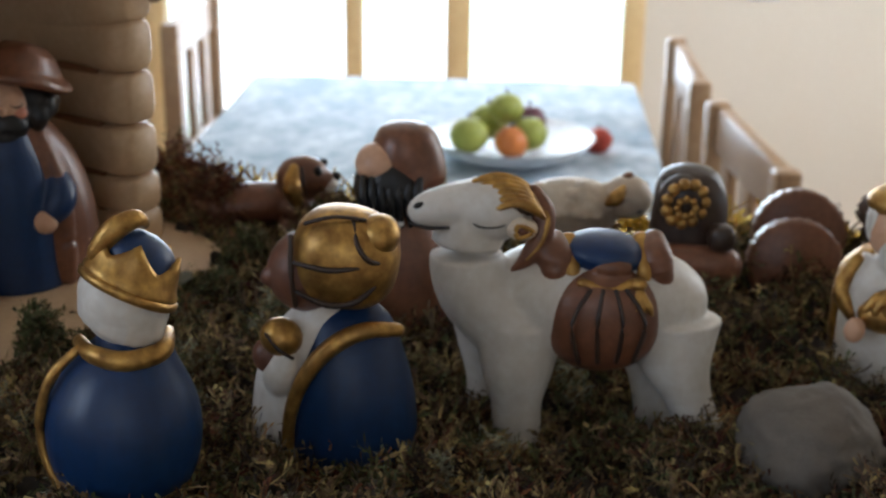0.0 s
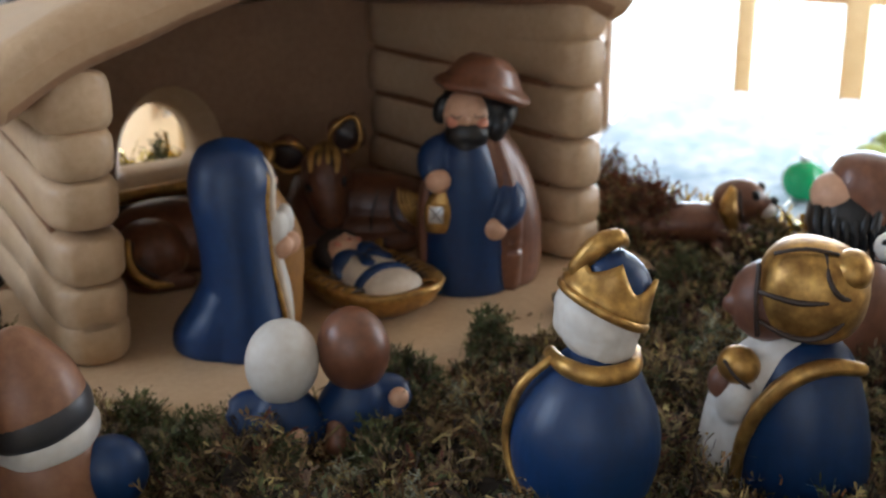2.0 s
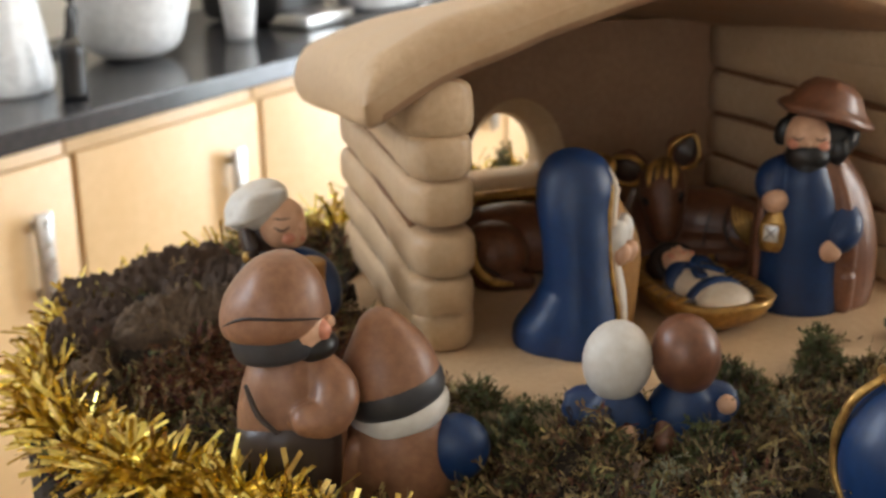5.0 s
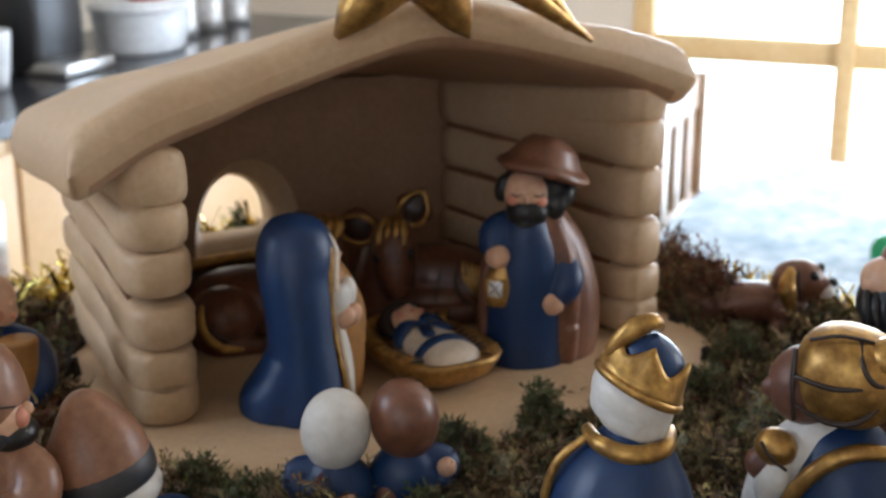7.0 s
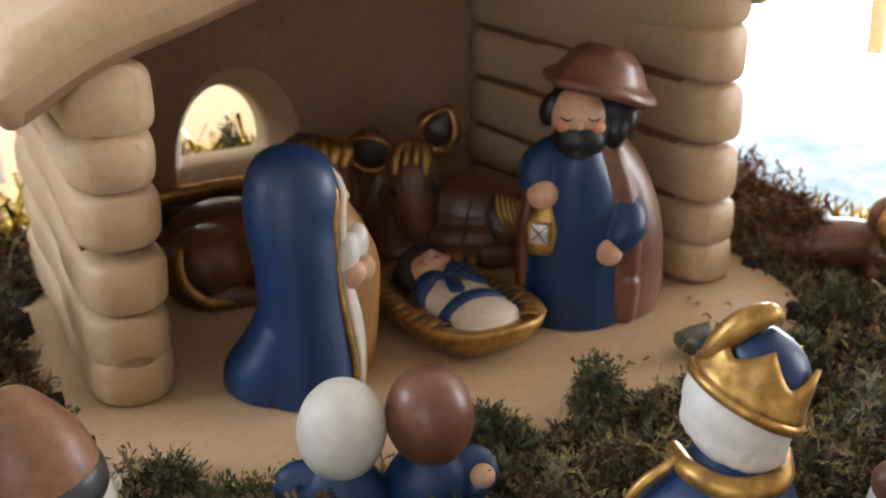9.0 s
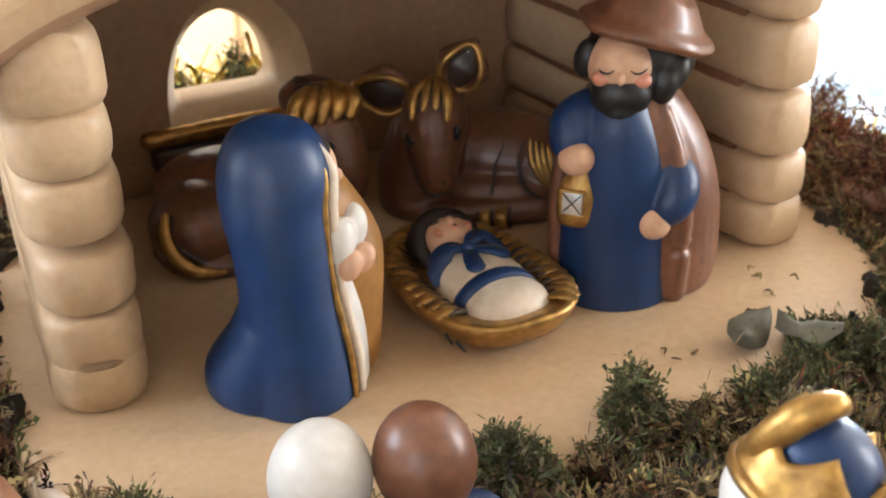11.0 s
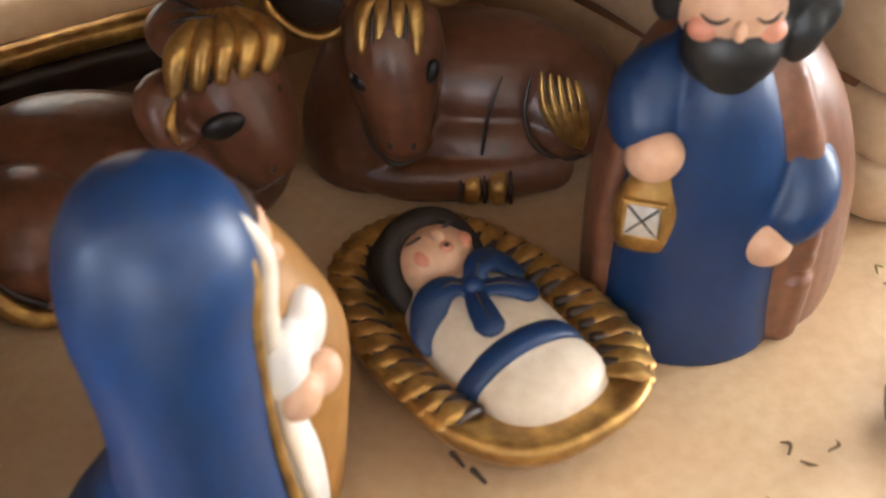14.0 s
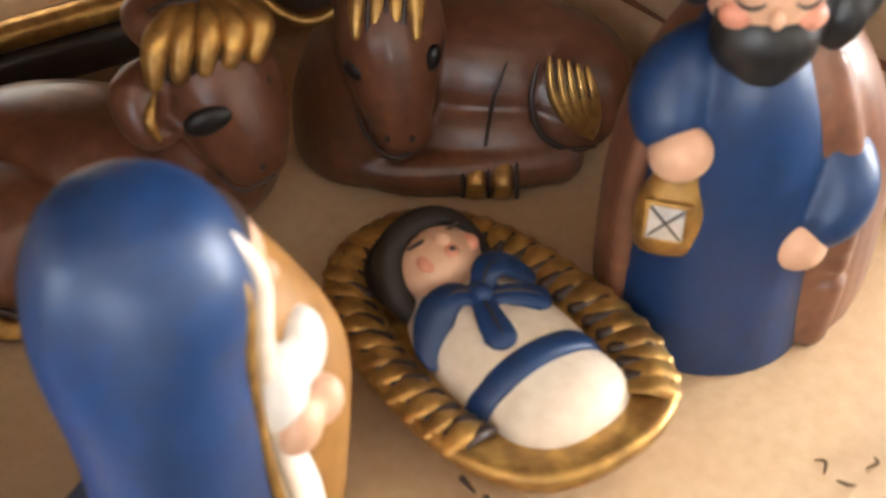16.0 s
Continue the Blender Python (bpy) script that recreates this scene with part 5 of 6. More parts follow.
for k in range(6):
    q = k / 5
    s.tube([(-2.25 + 0.75 * q, -0.55 - 0.95 * q, 11.72 - 0.95 * q), (-1.45 + 0.65 * q, -0.45 - 1.0 * q, 11.88 - 0.85 * q), (-0.6 + 0.35 * q, -0.4 - 1.0 * q, 11.5 - 0.75 * q), (0.05 + 0.1 * q, -0.35 - 0.9 * q, 10.75 - 0.5 * q)], [0.13, 0.23, 0.24, 0.12], "gold", 8)
s.ell((-0.95, -0.25, 10.75), (1.15, 1.2, 0.95), "umber", (0, 20, 0), 20, 12)
s.tube([(-0.2, -0.4, 11.3), (0.2, -0.7, 10.4), (0.1, -0.95, 9.2), (-0.35, -1.05, 8.2), (-0.9, -1.0, 7.6)], [0.3, 0.45, 0.45, 0.35, 0.12], "brown", 12)
s.tube([(-0.1, -0.8, 11.0), (0.3, -1.1, 10.2), (0.1, -1.3, 9.1), (-0.4, -1.35, 8.3)], [0.08, 0.13, 0.12, 0.05], "gold", 8)
s.ell((-0.62, -1.45, 9.8), (0.6, 0.4, 0.56), "cream", (0, 0, 0), 18, 12)
s.tube([(-0.62 + 0.36 * math.cos(2.1 * j), -1.83, 9.8 + 0.33 * math.sin(2.1 * j)) for j in range(3)], 0.1, "gold", 8, 5, closed=True)
s.ell((-0.62, -1.78, 9.8), (0.22, 0.1, 0.2), "brown", (0, 0, 0), 12, 8)
for x, y, bx in ((-0.6, -1.3, -0.6), (-1.3, 1.0, -1.4), (5.2, -1.3, 6.4), (4.6, 1.1, 5.2)):
    s.loft([(-2.0, bx, y, 0.85, 0.9), (-0.6, bx, y, 0.95, 0.95), (1.2, (x + bx) / 2, y, 0.95, 0.9), (3.0, x, y, 1.35, 1.1), (5.2, x, y * 0.7, 1.75, 1.4)], "white", 20)
s.ell((2.4, -1.45, 5.5), (2.15, 1.45, 2.5), "brown", (0, 0, 0), 28, 16, 2.3)
for x in (1.3, 2.2, 3.1, 3.9):
    s.tube([(2.4 + (x - 2.6) * 0.5, -2.5, 7.3), (x - 0.2, -2.9, 5.9), (2.4 + (x - 2.6) * 0.75, -2.72, 3.9)], 0.09, "umber", 6)
s.ell((2.5, -0.6, 8.35), (1.6, 1.55, 0.95), "blue", (0, 6, 0))
for x in (0.7, 4.3):
    s.tube([(x + 0.3 * (1 if x > 2 else -1), -1.2, 6.8), (x, -1.3, 8.2), (x, -0.4, 9.0)], [0.4, 0.62, 0.4], "brown", 12)
    s.tube([(x + (0.55 if x < 2 else -0.55), -1.7, 7.0), (x + (0.5 if x < 2 else -0.5), -1.6, 8.2), (x + (0.5 if x < 2 else -0.5), -0.5, 9.05)], 0.27, "gold", 10, 4, 0.5, (0, 1, 0))
s.ell((2.6, -1.85, 8.1), (0.75, 0.4, 0.5), "brown")
s.tube([(1.5, -2.1, 7.5), (2.5, -2.3, 7.25), (3.4, -2.15, 7.5)], 0.24, "gold", 10)
s.ell((3.5, -2.2, 7.45), 0.32, "gold")
for k in range(3):
    s.tube([(3.5, -2.3, 7.3), (3.4 + 0.2 * k, -2.55, 6.6), (3.4 + 0.3 * k, -2.5, 6.1)], [0.12, 0.18, 0.08], "gold", 8)
figure("camel_figurine", s, (0.183, -0.258, -0.030), -44, "white ceramic camel with gold mane and brown saddle bags", "figurine", "crib animals", 0.01, (1.29, 1.2, 1.02))

# bearded shepherd in a brown hat, dog, black-fleeced sheep, lying sheep
s = Shape()
s.loft([(0, 0, 0, 2.4, 2.2), (3, 0, 0, 2.5, 2.3), (5.5, 0, 0, 2.0, 1.9), (7, 0, 0, 1.1, 1.1)], "brown")
s.ell((-0.1, -0.3, 7.6), (1.9, 1.7, 1.9), "black")
for k in range(7):
    s.tube([(-1.5 + 0.45 * k, -1.3, 8.6), (-1.5 + 0.42 * k, -1.85, 7.5), (-1.3 + 0.4 * k, -1.75, 6.0)], [0.12, 0.26, 0.1], "black", 8)
s.ell((-0.7, -0.5, 8.7), (1.2, 1.2, 1.1), "skin")
s.ell((-1.5, -1.3, 8.6), (0.3, 0.3, 0.3), "skin", (0, 0, 0), 12, 8)
s.loft([(7.5, 0.9, 0.2, 1.4, 1.6), (8.0, 0.75, 0.1, 1.75, 1.75), (9.0, 0.6, 0, 1.75, 1.7), (9.9, 0.55, 0, 1.5, 1.5), (10.45, 0.5, 0, 1.05, 1.05), (10.65, 0.5, 0, 0.3, 0.3)], "brown")
s.tube([(-2.2, -1.4, 3.2), (-1.4, -2.0, 4.6), (0.3, -1.8, 6.2)], [0.14, 0.16, 0.14], "white", 8)
figure("shepherd_figurine", s, (0.199, -0.150, -0.024), -44, "ceramic bearded shepherd in a brown hat", "figurine", "crib figures", 0.011)

s = Shape()
s.ell((-2.2, 0.2, 1.5), (3.3, 1.5, 1.35), "brown", (0, -4, 0))
s.ell((-4.6, 0.2, 1.3), (1.5, 1.4, 1.25), "brown")
s.ell((0.9, -0.1, 3.2), (1.65, 1.3, 1.35), "brown", (0, 0, 0), 24, 14)
s.ell((2.2, -0.3, 2.9), (0.85, 0.75, 0.7), "brown")
s.ell((2.5, -0.45, 2.75), (0.62, 0.6, 0.58), "white")
s.ell((2.95, -0.35, 3.2), (0.36, 0.4, 0.34), "black", (0, 0, 0), 12, 8)
s.ell((1.75, -1.0, 3.75), (0.32, 0.3, 0.36), "black", (0, 0, 0), 12, 8)
s.ell((2.25, 0.3, 3.9), (0.3, 0.35, 0.36), "black", (0, 0, 0), 12, 8)
s.tube([(0.3, -1.1, 4.1), (0.1, -1.45, 3.0), (0.45, -1.4, 1.9)], [0.3, 0.62, 0.4], "gold", 12)
s.tube([(0.75, -1.3, 4.1), (0.85, -1.6, 3.0), (1.05, -1.35, 2.1)], 0.08, "umber", 8)
s.ell((0.3, -0.2, 1.2), (1.4, 1.3, 1.3), "brown")
s.tube([(-0.4, -1.2, 0.4), (1.0, -1.3, 0.35), (2.2, -1.1, 0.35)], [0.5, 0.45, 0.45], "brown", 12)
for dx in (-0.15, 0.1, 0.3):
    s.ell((2.6 + dx, -1.0, 2.7 + 0.1 * dx), 0.05, "umber", (0, 0, 0), 6, 4)
figure("dog_figurine", s, (0.240, -0.016, -0.006), -36, "brown ceramic dog lying with gold ears and white muzzle", "figurine", "crib animals")

s = Shape()
s.loft([(0, 0, 0, 2.0, 1.8), (2, 0, 0, 2.2, 2.0), (4.2, 0, 0, 2.2, 2.0), (6.0, 0, 0, 2.0, 1.9), (7.0, -0.1, 0, 1.5, 1.5), (7.4, -0.1, 0, 0.5, 0.5)], "umber", wave=lambda a, t: 1 + 0.02 * math.sin(9 * a + 20 * t))
s.ell((-0.75, -1.2, 5.7), (1.45, 1.0, 1.5), "umber")
for k in range(11):
    a = 2 * math.pi * k / 11
    s.ell((-0.75 + 1.15 * math.cos(a), -2.0 + 0.25 * math.cos(a), 5.7 + 1.15 * math.sin(a)), (0.36, 0.3, 0.36), "gold", (0, 0, 0), 10, 7)
for k in range(8):
    a = 2 * math.pi * k / 8
    s.ell((-0.75 + 0.55 * math.cos(a), -2.2, 5.5 + 0.5 * math.sin(a)), (0.22, 0.18, 0.24), "gold", (0, 0, 0), 10, 7)
figure("curly_ram_figurine", s, (0.358, -0.232, -0.020), -44, "dark brown ceramic ram with gold curls", "figurine", "crib animals")

s = Shape()
s.ell((-1.5, 0.3, 2.0), (3.4, 2.0, 1.9), "cream")
for k in range(26):
    r = random.Random(k)
    a, u = r.uniform(3.3, 6.1), r.uniform(-2.8, 2.4)
    s.ell((-1.5 + u, 0.3 + 1.85 * math.sqrt(1 - (u / 3.5) ** 2) * math.sin(a), 2.0 + 1.75 * math.sqrt(1 - (u / 3.5) ** 2) * abs(math.cos(a))), (0.55, 0.45, 0.42), "cream", (0, r.uniform(-30, 30), 0), 10, 7)
s.ell((2.0, -0.4, 2.9), (1.5, 1.25, 1.35), "cream", (0, 20, 0))
s.ell((2.5, -1.3, 2.3), (0.22, 0.15, 0.14), "black", (0, 0, 0), 10, 6)
s.tube([(1.6, -1.1, 3.7), (1.0, -1.7, 3.2), (0.5, -1.8, 2.9)], [0.25, 0.5, 0.2], "gold", 10)
s.ell((1.9, -0.4, 4.1), (0.45, 0.4, 0.35), "brown", (0, -30, 0))
figure("lying_sheep_figurine", s, (0.352, -0.168, -0.006), -44, "cream ceramic sheep lying on the moss", "figurine", "crib animals")

# gift-bearing king with white beard, turned to the camera
s = Shape()
s.loft([(0, 0, 0, 2.1, 1.9), (2, 0, 0, 2.2, 2.0), (4, 0, 0, 2.2, 2.0), (6, 0, 0, 2.0, 1.8), (7.2, 0, 0, 1.2, 1.2)], "white")
s.loft([(0, 0.5, 0.9, 2.6, 1.9), (3, 0.4, 0.9, 2.8, 2.0), (6, 0.3, 0.8, 2.5, 1.8), (7.2, 0.2, 0.6, 1.4, 1.2)], "gold")
s.tube([(-1.6, -1.0, 4.0), (-2.4, -0.6, 5.4), (-1.6, -0.3, 7.0)], [0.35, 0.42, 0.3], "gold", 10)
s.ell((-0.2, -1.9, 4.6), (1.55, 0.9, 1.0), "gold", (0, 0, 0), 24, 12)
for k in range(6):
    a = radians(205 + k * 26)
    s.tube([(-0.2, -1.95, 5.9), (-0.2 + 0.8 * math.cos(a), -1.95 + 0.6 * math.sin(a), 5.6), (-0.2 + 1.45 * math.cos(a), -1.9 + 0.85 * math.sin(a), 4.95)], [0.15, 0.3, 0.2], "gold", 8)
s.ell((-0.2, -1.95, 6.0), 0.3, "gold")
for x in (-1.9, 0.5):
    s.ell((x, -2.3, 3.9), (0.55, 0.5, 0.7), "skin", (0, 10, 0), 14, 10)
s.ell((0.3, -0.2, 8.6), (1.6, 1.5, 1.7), "skin")
s.ell((0.4, -1.1, 7.4), (1.25, 0.9, 1.5), "white")
s.tube([(-0.6, -1.5, 8.0), (0.2, -1.85, 8.25), (1.0, -1.5, 8.0)], [0.25, 0.35, 0.25], "white", 8)
s.ell((-1.0, -0.2, 8.9), (0.4, 0.6, 1.1), "white")
s.ell((0.4, 0.1, 9.9), (1.8, 1.7, 0.9), "gold")
figure("gift_king_figurine", s, (0.340, -0.362, -0.034), -50, "white-bearded ceramic king holding a round gold casket", "figurine", "crib figures")

# two children seen from behind
for at, head, lab in (((-0.102, -0.109, -0.001), "white", "ceramic child with white cap kneeling before the stable"), ((-0.071, -0.117, 0.001), "brown", "ceramic child with round brown head kneeling before the stable")):
    s = Shape()
    s.loft([(-0.8, 0, 0, 1.6, 1.4), (0.2, 0, 0, 1.9, 1.5), (1.3, 0, 0, 1.5, 1.3), (2.2, 0, 0, 0.8, 0.8)], "blue")
    s.ell((0, 0, 3.4), (1.62, 1.6, 1.95), head, (0, 6 if head == "white" else -6, 0), 28, 18)
    x = -1 if head == "white" else 1
    s.tube([(x * 0.8, 0, 1.6), (x * 1.9, 0.1, 1.2), (x * 1.7, -0.5, 0.5)], [0.6, 0.7, 0.5], "blue", 12)
    s.ell((x * -0.5 if x < 0 else 1.9, -1.3 if x < 0 else -0.6, 0.35 if x < 0 else 1.2), (0.5, 0.45, 0.5), "skin", (0, 0, 0), 14, 8)
    s.tube([(-0.8, -0.9, 0.2), (-0.9, -1.4, -0.6)], [0.6, 0.6], "brown", 10)
    figure("child_figurine", s, at, -24, lab, "figurine", "crib figures")

# peasant with drooping cap
s = Shape()
s.loft([(-1, 0, 0, 2.3, 2.1), (1, 0, 0, 2.45, 2.2), (3, 0, 0, 2.35, 2.1), (4.8, 0.1, 0, 1.95, 1.8), (6, 0.1, 0, 1.2, 1.2)], "tan")
s.loft([(-1, -0.1, -0.25, 2.3, 2.1), (0.8, -0.1, -0.25, 2.45, 2.2), (2.2, 0.0, -0.25, 2.3, 2.1), (2.9, 0.2, -0.15, 1.7, 1.8)], "umber")
s.tube([(-1.6, -1.9, 4.6), (-1.1, -2.2, 3.4), (-0.3, -2.45, 2.7)], [0.1, 0.14, 0.1], "umber", 8)
s.tube([(1.3, -0.6, 5.0), (2.1, -1.2, 4.2), (1.9, -1.9, 3.3), (0.9, -2.3, 3.2)], [0.85, 1.05, 1.0, 0.75], "tan", 14)
k = len(s.v)
s.ell((0.5, -0.2, 6.6), (1.6, 1.6, 1.5), "skin")
s.ell((1.75, -0.75, 6.5), (0.42, 0.5, 0.5), "blush", (0, 0, 0), 14, 9)
s.ell((2.12, -0.6, 6.75), (0.24, 0.26, 0.28), "skin", (0, 0, 0), 12, 8)
s.ell((1.2, -0.4, 5.7), (1.1, 1.1, 0.75), "black")
s.loft([(5.5, -0.25, 0, 1.8, 1.8), (5.75, -0.25, 0, 2.1, 2.0), (6.6, -0.25, 0, 2.15, 2.05), (6.95, -0.2, 0, 2.0, 1.95)], "slate")
s.loft([(6.5, -0.2, 0, 1.95, 1.95), (6.8, -0.25, 0, 2.32, 2.2), (7.5, -0.25, 0, 2.36, 2.25), (8.4, -0.1, 0, 2.12, 2.05), (9.2, 0.1, 0, 1.6, 1.6), (9.75, 0.2, 0, 0.95, 1.0), (9.95, 0.2, 0, 0.25, 0.25)], "tan", wave=lambda a, t: 1 + 0.025 * math.sin(4 * a + 3 * t))
s.tube([(-2.3, -1.1, 7.4), (-1.2, -2.0, 7.9), (0.4, -2.2, 7.7), (1.9, -1.4, 7.2)], [0.04, 0.07, 0.07, 0.04], "umber", 8)
lean(s, k, (0, 0, 5.6), (0, -9, 0))
figure("capped_peasant_figurine", s, (-0.251, -0.092, -0.002), -20, "ceramic peasant in brown cap and dark apron", "figurine", "crib figures")

# peasant with pointed hat
s = Shape()
s.loft([(-1, 0, 0, 2.6, 2.3), (1, 0, 0, 2.75, 2.4), (2.6, 0, 0, 2.5, 2.2), (3.6, 0, 0, 2.0, 1.9)], "tan")
k = len(s.v)
s.loft([(2.9, 0, 0, 1.9, 1.8), (3.2, 0, 0, 2.22, 2.1), (3.75, 0.05, 0, 2.3, 2.15), (4.15, 0.1, 0, 2.1, 2.0)], "white", wave=lambda a, t: 1 + 0.012 * math.sin(6 * a))
s.loft([(3.9, 0, 0, 2.05, 2.0), (4.3, 0.0, 0, 2.33, 2.2), (5.0, 0, 0, 2.36, 2.2), (5.35, 0, 0, 2.2, 2.1)], "slate")
s.loft([(5.0, -0.05, 0, 2.32, 2.18), (5.4, -0.02, 0, 2.3, 2.15), (6.4, 0.1, 0, 1.98, 1.88), (7.5, 0.2, 0, 1.3, 1.25), (8.25, 0.22, 0, 0.72, 0.7), (8.5, 0.22, 0, 0.2, 0.2)], "tan")
lean(s, k, (0, 0, 3.4), (0, -14, 0))
s.ell((2.5, -0.6, 2.0), (1.55, 1.3, 1.6), "blue", (0, 10, 0))
s.tube([(-1.9, -1.2, 2.4), (-2.5, -1.3, 0.8), (-2.0, -1.6, -0.6)], [0.5, 0.6, 0.5], "tan", 12)
figure("pointed_hat_peasant_figurine", s, (-0.203, -0.098, -0.016), -20, "ceramic peasant in a pointed tan hat", "figurine", "crib figures")

# woman in white turban with a jug
s = Shape()
s.loft([(0, 0, 0, 2.3, 2.1), (3, 0, 0, 2.3, 2.1), (5, 0, 0, 1.9, 1.8), (6.5, 0, 0, 1.1, 1.1)], "slate")
s.tube([(1.2, 0.0, 5.6), (2.3, -0.6, 5.0), (2.6, -1.2, 3.8), (2.0, -1.9, 3.0)], [0.95, 1.15, 1.1, 0.8], "blue", 14)
s.ell((0.55, -0.25, 7.85), (1.3, 1.35, 1.4), "skin", (0, 25, 0))
s.ell((1.15, -0.45, 7.3), (0.8, 0.95, 0.75), "skin", (0, 25, 0))
s.ell((-0.5, 0.2, 7.2), (1.35, 1.3, 1.7), "umber")
s.tube([(-1.3, -1.0, 7.9), (-0.9, -1.5, 6.9), (-1.0, -1.5, 5.8), (-0.8, -1.6, 5.0)], [0.3, 0.42, 0.4, 0.2], "umber", 10)
s.ell((-0.75, 0.05, 8.75), (1.85, 1.72, 1.25), "white", (0, -28, 0), 28, 14)
for k in range(4):
    s.tube([(-2.25 + 0.25 * k, -0.8, 8.0 + 0.2 * k), (-1.1 + 0.12 * k, -1.62, 8.5 + 0.34 * k), (0.55 + 0.1 * k, -1.15, 9.25 + 0.22 * k)], [0.18, 0.31, 0.2], "white", 8)
s.tube([(0.35, -1.55, 8.0), (0.75, -1.72, 7.85), (1.15, -1.55, 8.02)], [0.03, 0.06, 0.03], "umber", 6)
s.tube([(0.3, -1.42, 8.42), (0.75, -1.58, 8.45), (1.15, -1.4, 8.45)], [0.02, 0.04, 0.02], "umber", 6)
s.ell((1.72, -0.95, 7.85), (0.26, 0.26, 0.3), "skin", (0, 0, 0), 12, 8)
s.ell((1.72, -1.02, 7.22), (0.2, 0.18, 0.15), "blush", (0, 20, 0), 10, 6)
s.ell((1.05, -1.42, 7.35), (0.36, 0.2, 0.32), "blush", (0, 0, 20), 12, 8)
s.loft([(2.0, 2.0, -1.8, 0.75, 0.7), (4.0, 2.0, -1.8, 0.85, 0.8), (6.0, 2.0, -1.8, 0.98, 0.92), (6.25, 2.0, -1.8, 0.98, 0.92), (6.3, 2.0, -1.8, 0.8, 0.75)], "ochre")
s.ell((-1.0, -1.7, 6.4), (0.4, 0.24, 0.4), "gold", (0, 0, 0), 12, 8)
figure("turbaned_woman_figurine", s, (-0.229, 0.052, -0.012), -18, "ceramic woman in white turban carrying a jug", "figurine", "crib figures")


# ---- bark, stone, log slices, leaves ----
def lump(name, at, size, mat, seed, label, category, turn=(0, 0, 0), rough=0.25, freq=1.6):
    bm = bmesh.new()
    bmesh.ops.create_icosphere(bm, subdivisions=5, radius=1)
    for q in bm.verts:
        n = noise.noise(q.co * freq + Vector((seed, 0, 0))) * rough + noise.noise(q.co * freq * 4 + Vector((0, seed, 0))) * rough * 0.3 + noise.noise(q.co * freq * 11) * rough * 0.16 - abs(noise.noise(Vector((q.co.x * 2.2, q.co.y * 9, q.co.z * 9)) + Vector((seed, 3, 0)))) * rough * (0.45 if mat == "bark" else 0.0)
        q.co = Vector(a * b for a, b in zip(q.co * (1 + n), size))
    me = bpy.data.meshes.new(name)
    bm.to_mesh(me)
    bm.free()
    me.materials.append(M[mat])
    me.polygons.foreach_set("use_smooth", [True] * len(me.polygons))
    ob = new(name, me)
    ob.matrix_world = pose(*at, *turn)
    return tagged(ob, label, category)


lump("stone", (0.245, -0.378, -0.030), (0.034, 0.03, 0.030), "stone", 3, "rounded grey stone lying in the moss", "stone", (0, 10, -40), 0.16, 1.1)
lump("bark_piece", (0.50, -0.31, -0.01), (0.05, 0.035, 0.035), "bark", 14, "dark mossy bark mound", "bark", (0, 0, 10), 0.45, 2.0)


def bark_slab(at, length, width, height, turn, mat, seed, label):
    """A ragged piece of bark: split ends, furrows along its length, a broken rim."""
    n, m, top, under = 56, 26, [], []
    for i in range(n + 1):
        u = 2 * i / n - 1
        end = 1 + 0.22 * noise.noise((seed, u * 0.3, 9.0))
        half = width / 2 * (1 - 0.75 * abs(u) ** 3.5) * (1 + 0.45 * noise.noise((u * 2.4, seed, 0.0)) + 0.22 * noise.noise((u * 9, seed, 4.0)))
        hi, lo = [], []
        for j in range(m + 1):
            v = 2 * j / m - 1
            rim = max(0.0, 1 - abs(v) ** 4) * max(0.0, 1 - abs(u) ** 8)
            furrow = abs(noise.noise((u * 2.5, v * 6.5, seed))) + 0.6 * abs(noise.noise((u * 7, v * 15, seed + 3))) + 0.45 * noise.noise((u * 26, v * 24, seed + 5))
            steps = round(3 * noise.noise((u * 1.6, v * 1.8, seed + 8))) / 3
            z = height * (0.25 + 0.75 * math.sqrt(max(0.0, 1 - 0.8 * v * v)) + 0.5 * steps - 0.7 * furrow + 0.18) * (0.25 + 0.75 * rim)
            x = length / 2 * u * (end + 0.16 * noise.noise((v * 5, seed, u)) * abs(u))
            hi.append((x, half * v, z))
            lo.append((x, half * v, -0.6 * height))
        top.append(hi)
        under.append(lo)
    rows = [h + l[::-1] for h, l in zip(top, under)]
    sh = Shape().grid(rows, mat)
    ob = new("bark_piece", sh.mesh("bark_piece"))
    ob.matrix_world = pose(*at, *turn)
    return tagged(ob, label, "bark", "bark pieces")


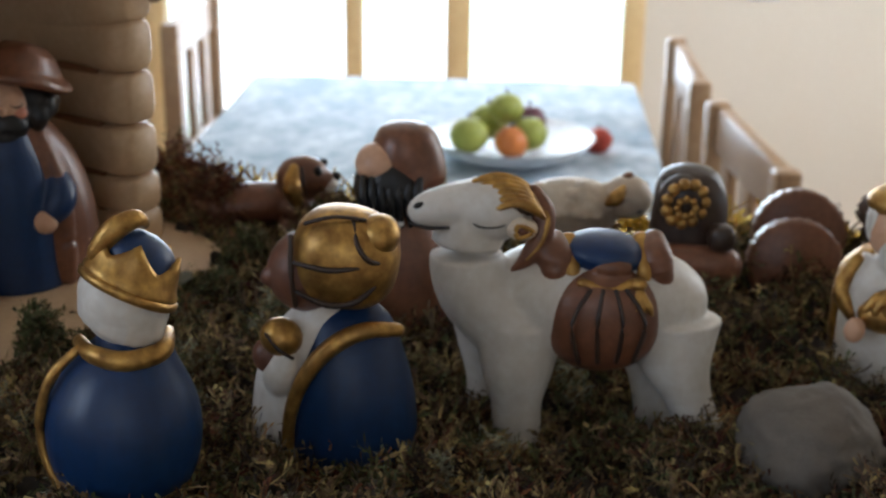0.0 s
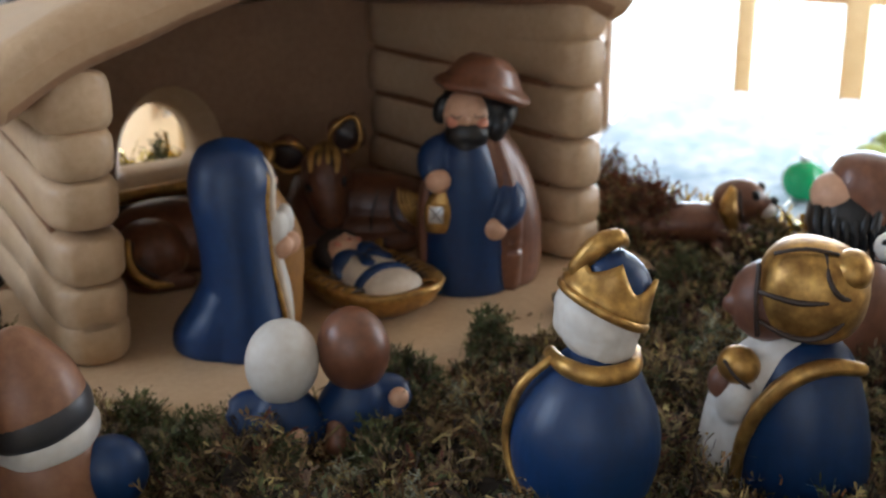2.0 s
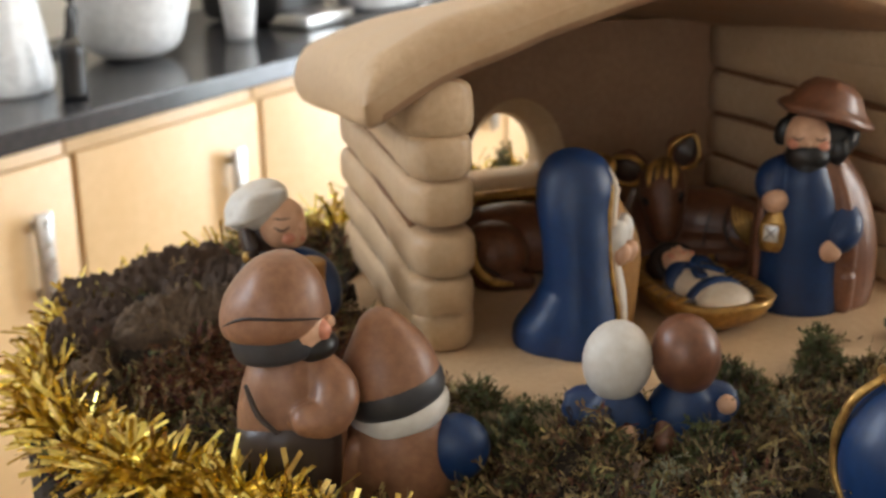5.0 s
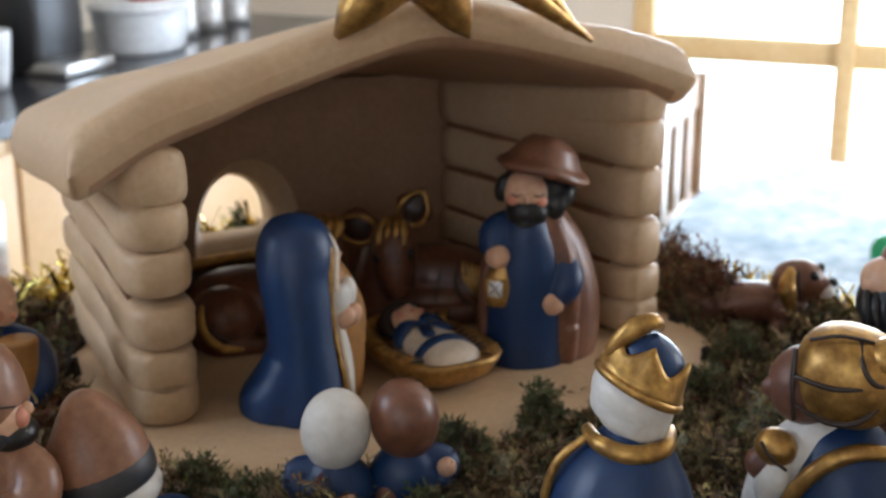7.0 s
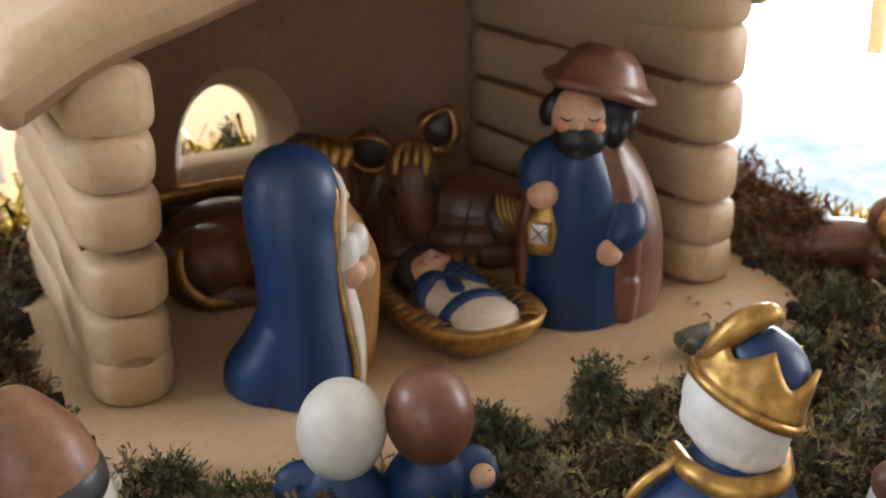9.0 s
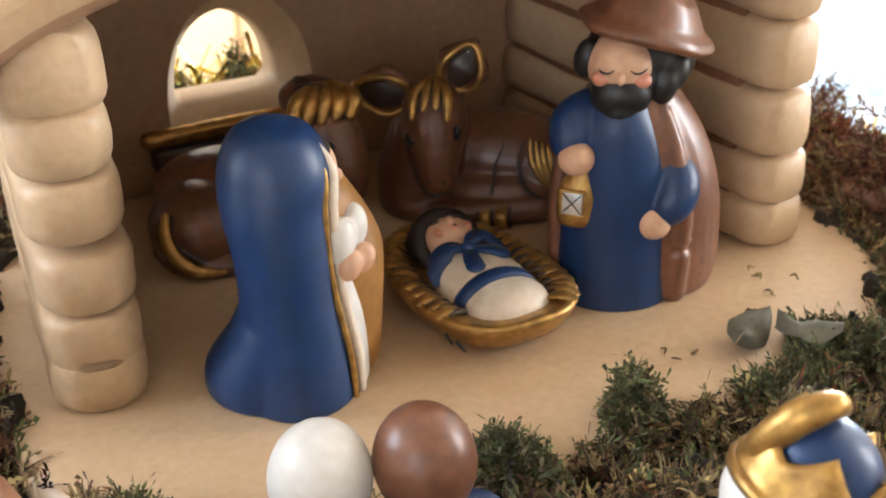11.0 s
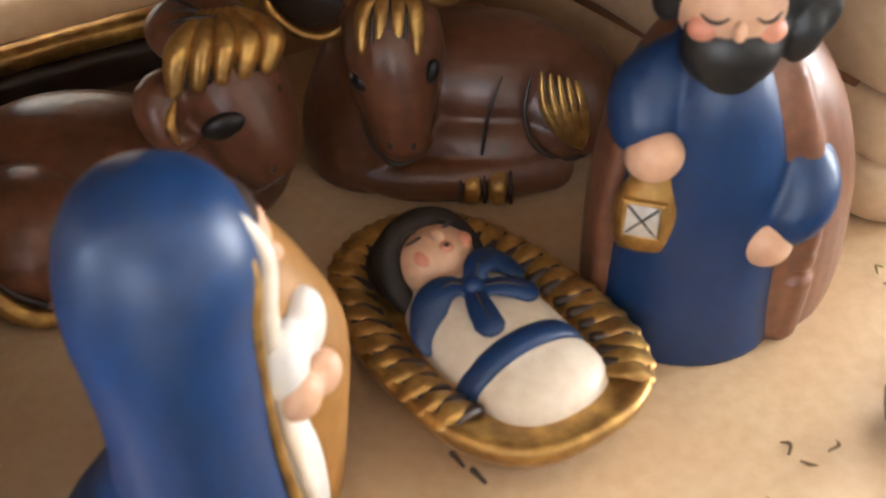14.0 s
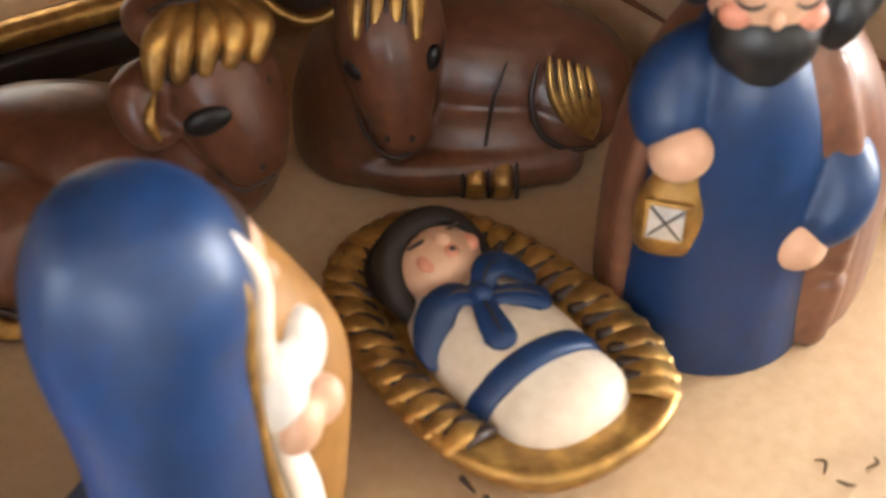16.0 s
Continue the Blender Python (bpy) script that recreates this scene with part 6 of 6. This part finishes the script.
bark_slab((-0.285, 0.150, -0.002), 0.120, 0.055, 0.019, (6, -5, 14), "bark", 5, "rough dark furrowed bark piece on the moss")
bark_slab((-0.270, 0.070, 0.008), 0.092, 0.026, 0.017, (10, -4, 8), "palebark", 8, "pale weathered bark strip on the moss")
bark_slab((-0.322, 0.082, 0.001), 0.066, 0.048, 0.015, (4, 0, 42), "bark", 11, "dark crumbling bark piece on the moss")
bark_slab((-0.250, 0.112, 0.002), 0.070, 0.038, 0.019, (5, -8, -12), "bark", 17, "dark furrowed bark chunk on the moss")
bark_slab((-0.335, 0.030, -0.004), 0.055, 0.026, 0.012, (5, 6, 75), "palebark", 23, "pale bark splinter on the moss")
for x, y, z, r in ((0.435, -0.262, 0.0, 0.028), (0.405, -0.277, -0.008, 0.028)):
    s = Shape()
    rows = []
    for yy, k in ((-0.008, 0.05), (-0.008, 0.9), (-0.006, 1.0), (0.008, 1.0), (0.008, 0.05)):
        rows.append([(r * k * (1 + 0.015 * math.sin(26 * a)) * math.cos(a), yy, r * k * (1 + 0.015 * math.sin(26 * a)) * math.sin(a)) for a in (2 * math.pi * j / 80 for j in range(80))])
    s.grid(rows, "brown")
    ob = new("log_slice", s.mesh("log_slice"))
    ob.matrix_world = pose(x, y, z, -8, 0, -50)
    tagged(ob, "round brown log slice standing in the moss", "log slice", "log slices")
s = Shape().tube([(-0.05, 0, 0), (0.0, 0, 0.004), (0.055, 0, -0.002)], [0.009, 0.009, 0.011], "brown", 14).ell((0.05, -0.002, 0.016), (0.0075, 0.0075, 0.0075), "umber", power=3)
ob = new("wooden_trunk_piece", s.mesh("wooden_trunk_piece"))
ob.matrix_world = pose(0.312, -0.225, 0.004, 0, 0, -44)
tagged(ob, "brown ceramic trough with a dark knob", "trough")
for k, (x, y, z, rx, rz) in enumerate(((0.088, -0.060, 0.005, 25, 30), (0.106, -0.074, 0.006, -20, -40))):
    s, rows = Shape(), []
    for i in range(9):
        u = i / 8 * 2 - 1
        w = 0.008 * (1 - abs(u) ** 2.2) ** 0.7 + 0.0004
        rows.append([(0.0125 * u, w * q, 0.006 * (1 - q * q) + 0.003 * u * u + 0.0012 * math.sin(5 * u + q * 3)) for q in (-1, -0.6, -0.2, 0.2, 0.6, 1)])
    s.grid(rows, "driedleaf", closed=False)
    ob = new("dried_leaf", s.mesh("dried_leaf"))
    ob.matrix_world = pose(x, y, z, rx, 0, rz)
    tagged(ob, "curled grey-green dried leaf on the plate", "leaf", "dried leaves")
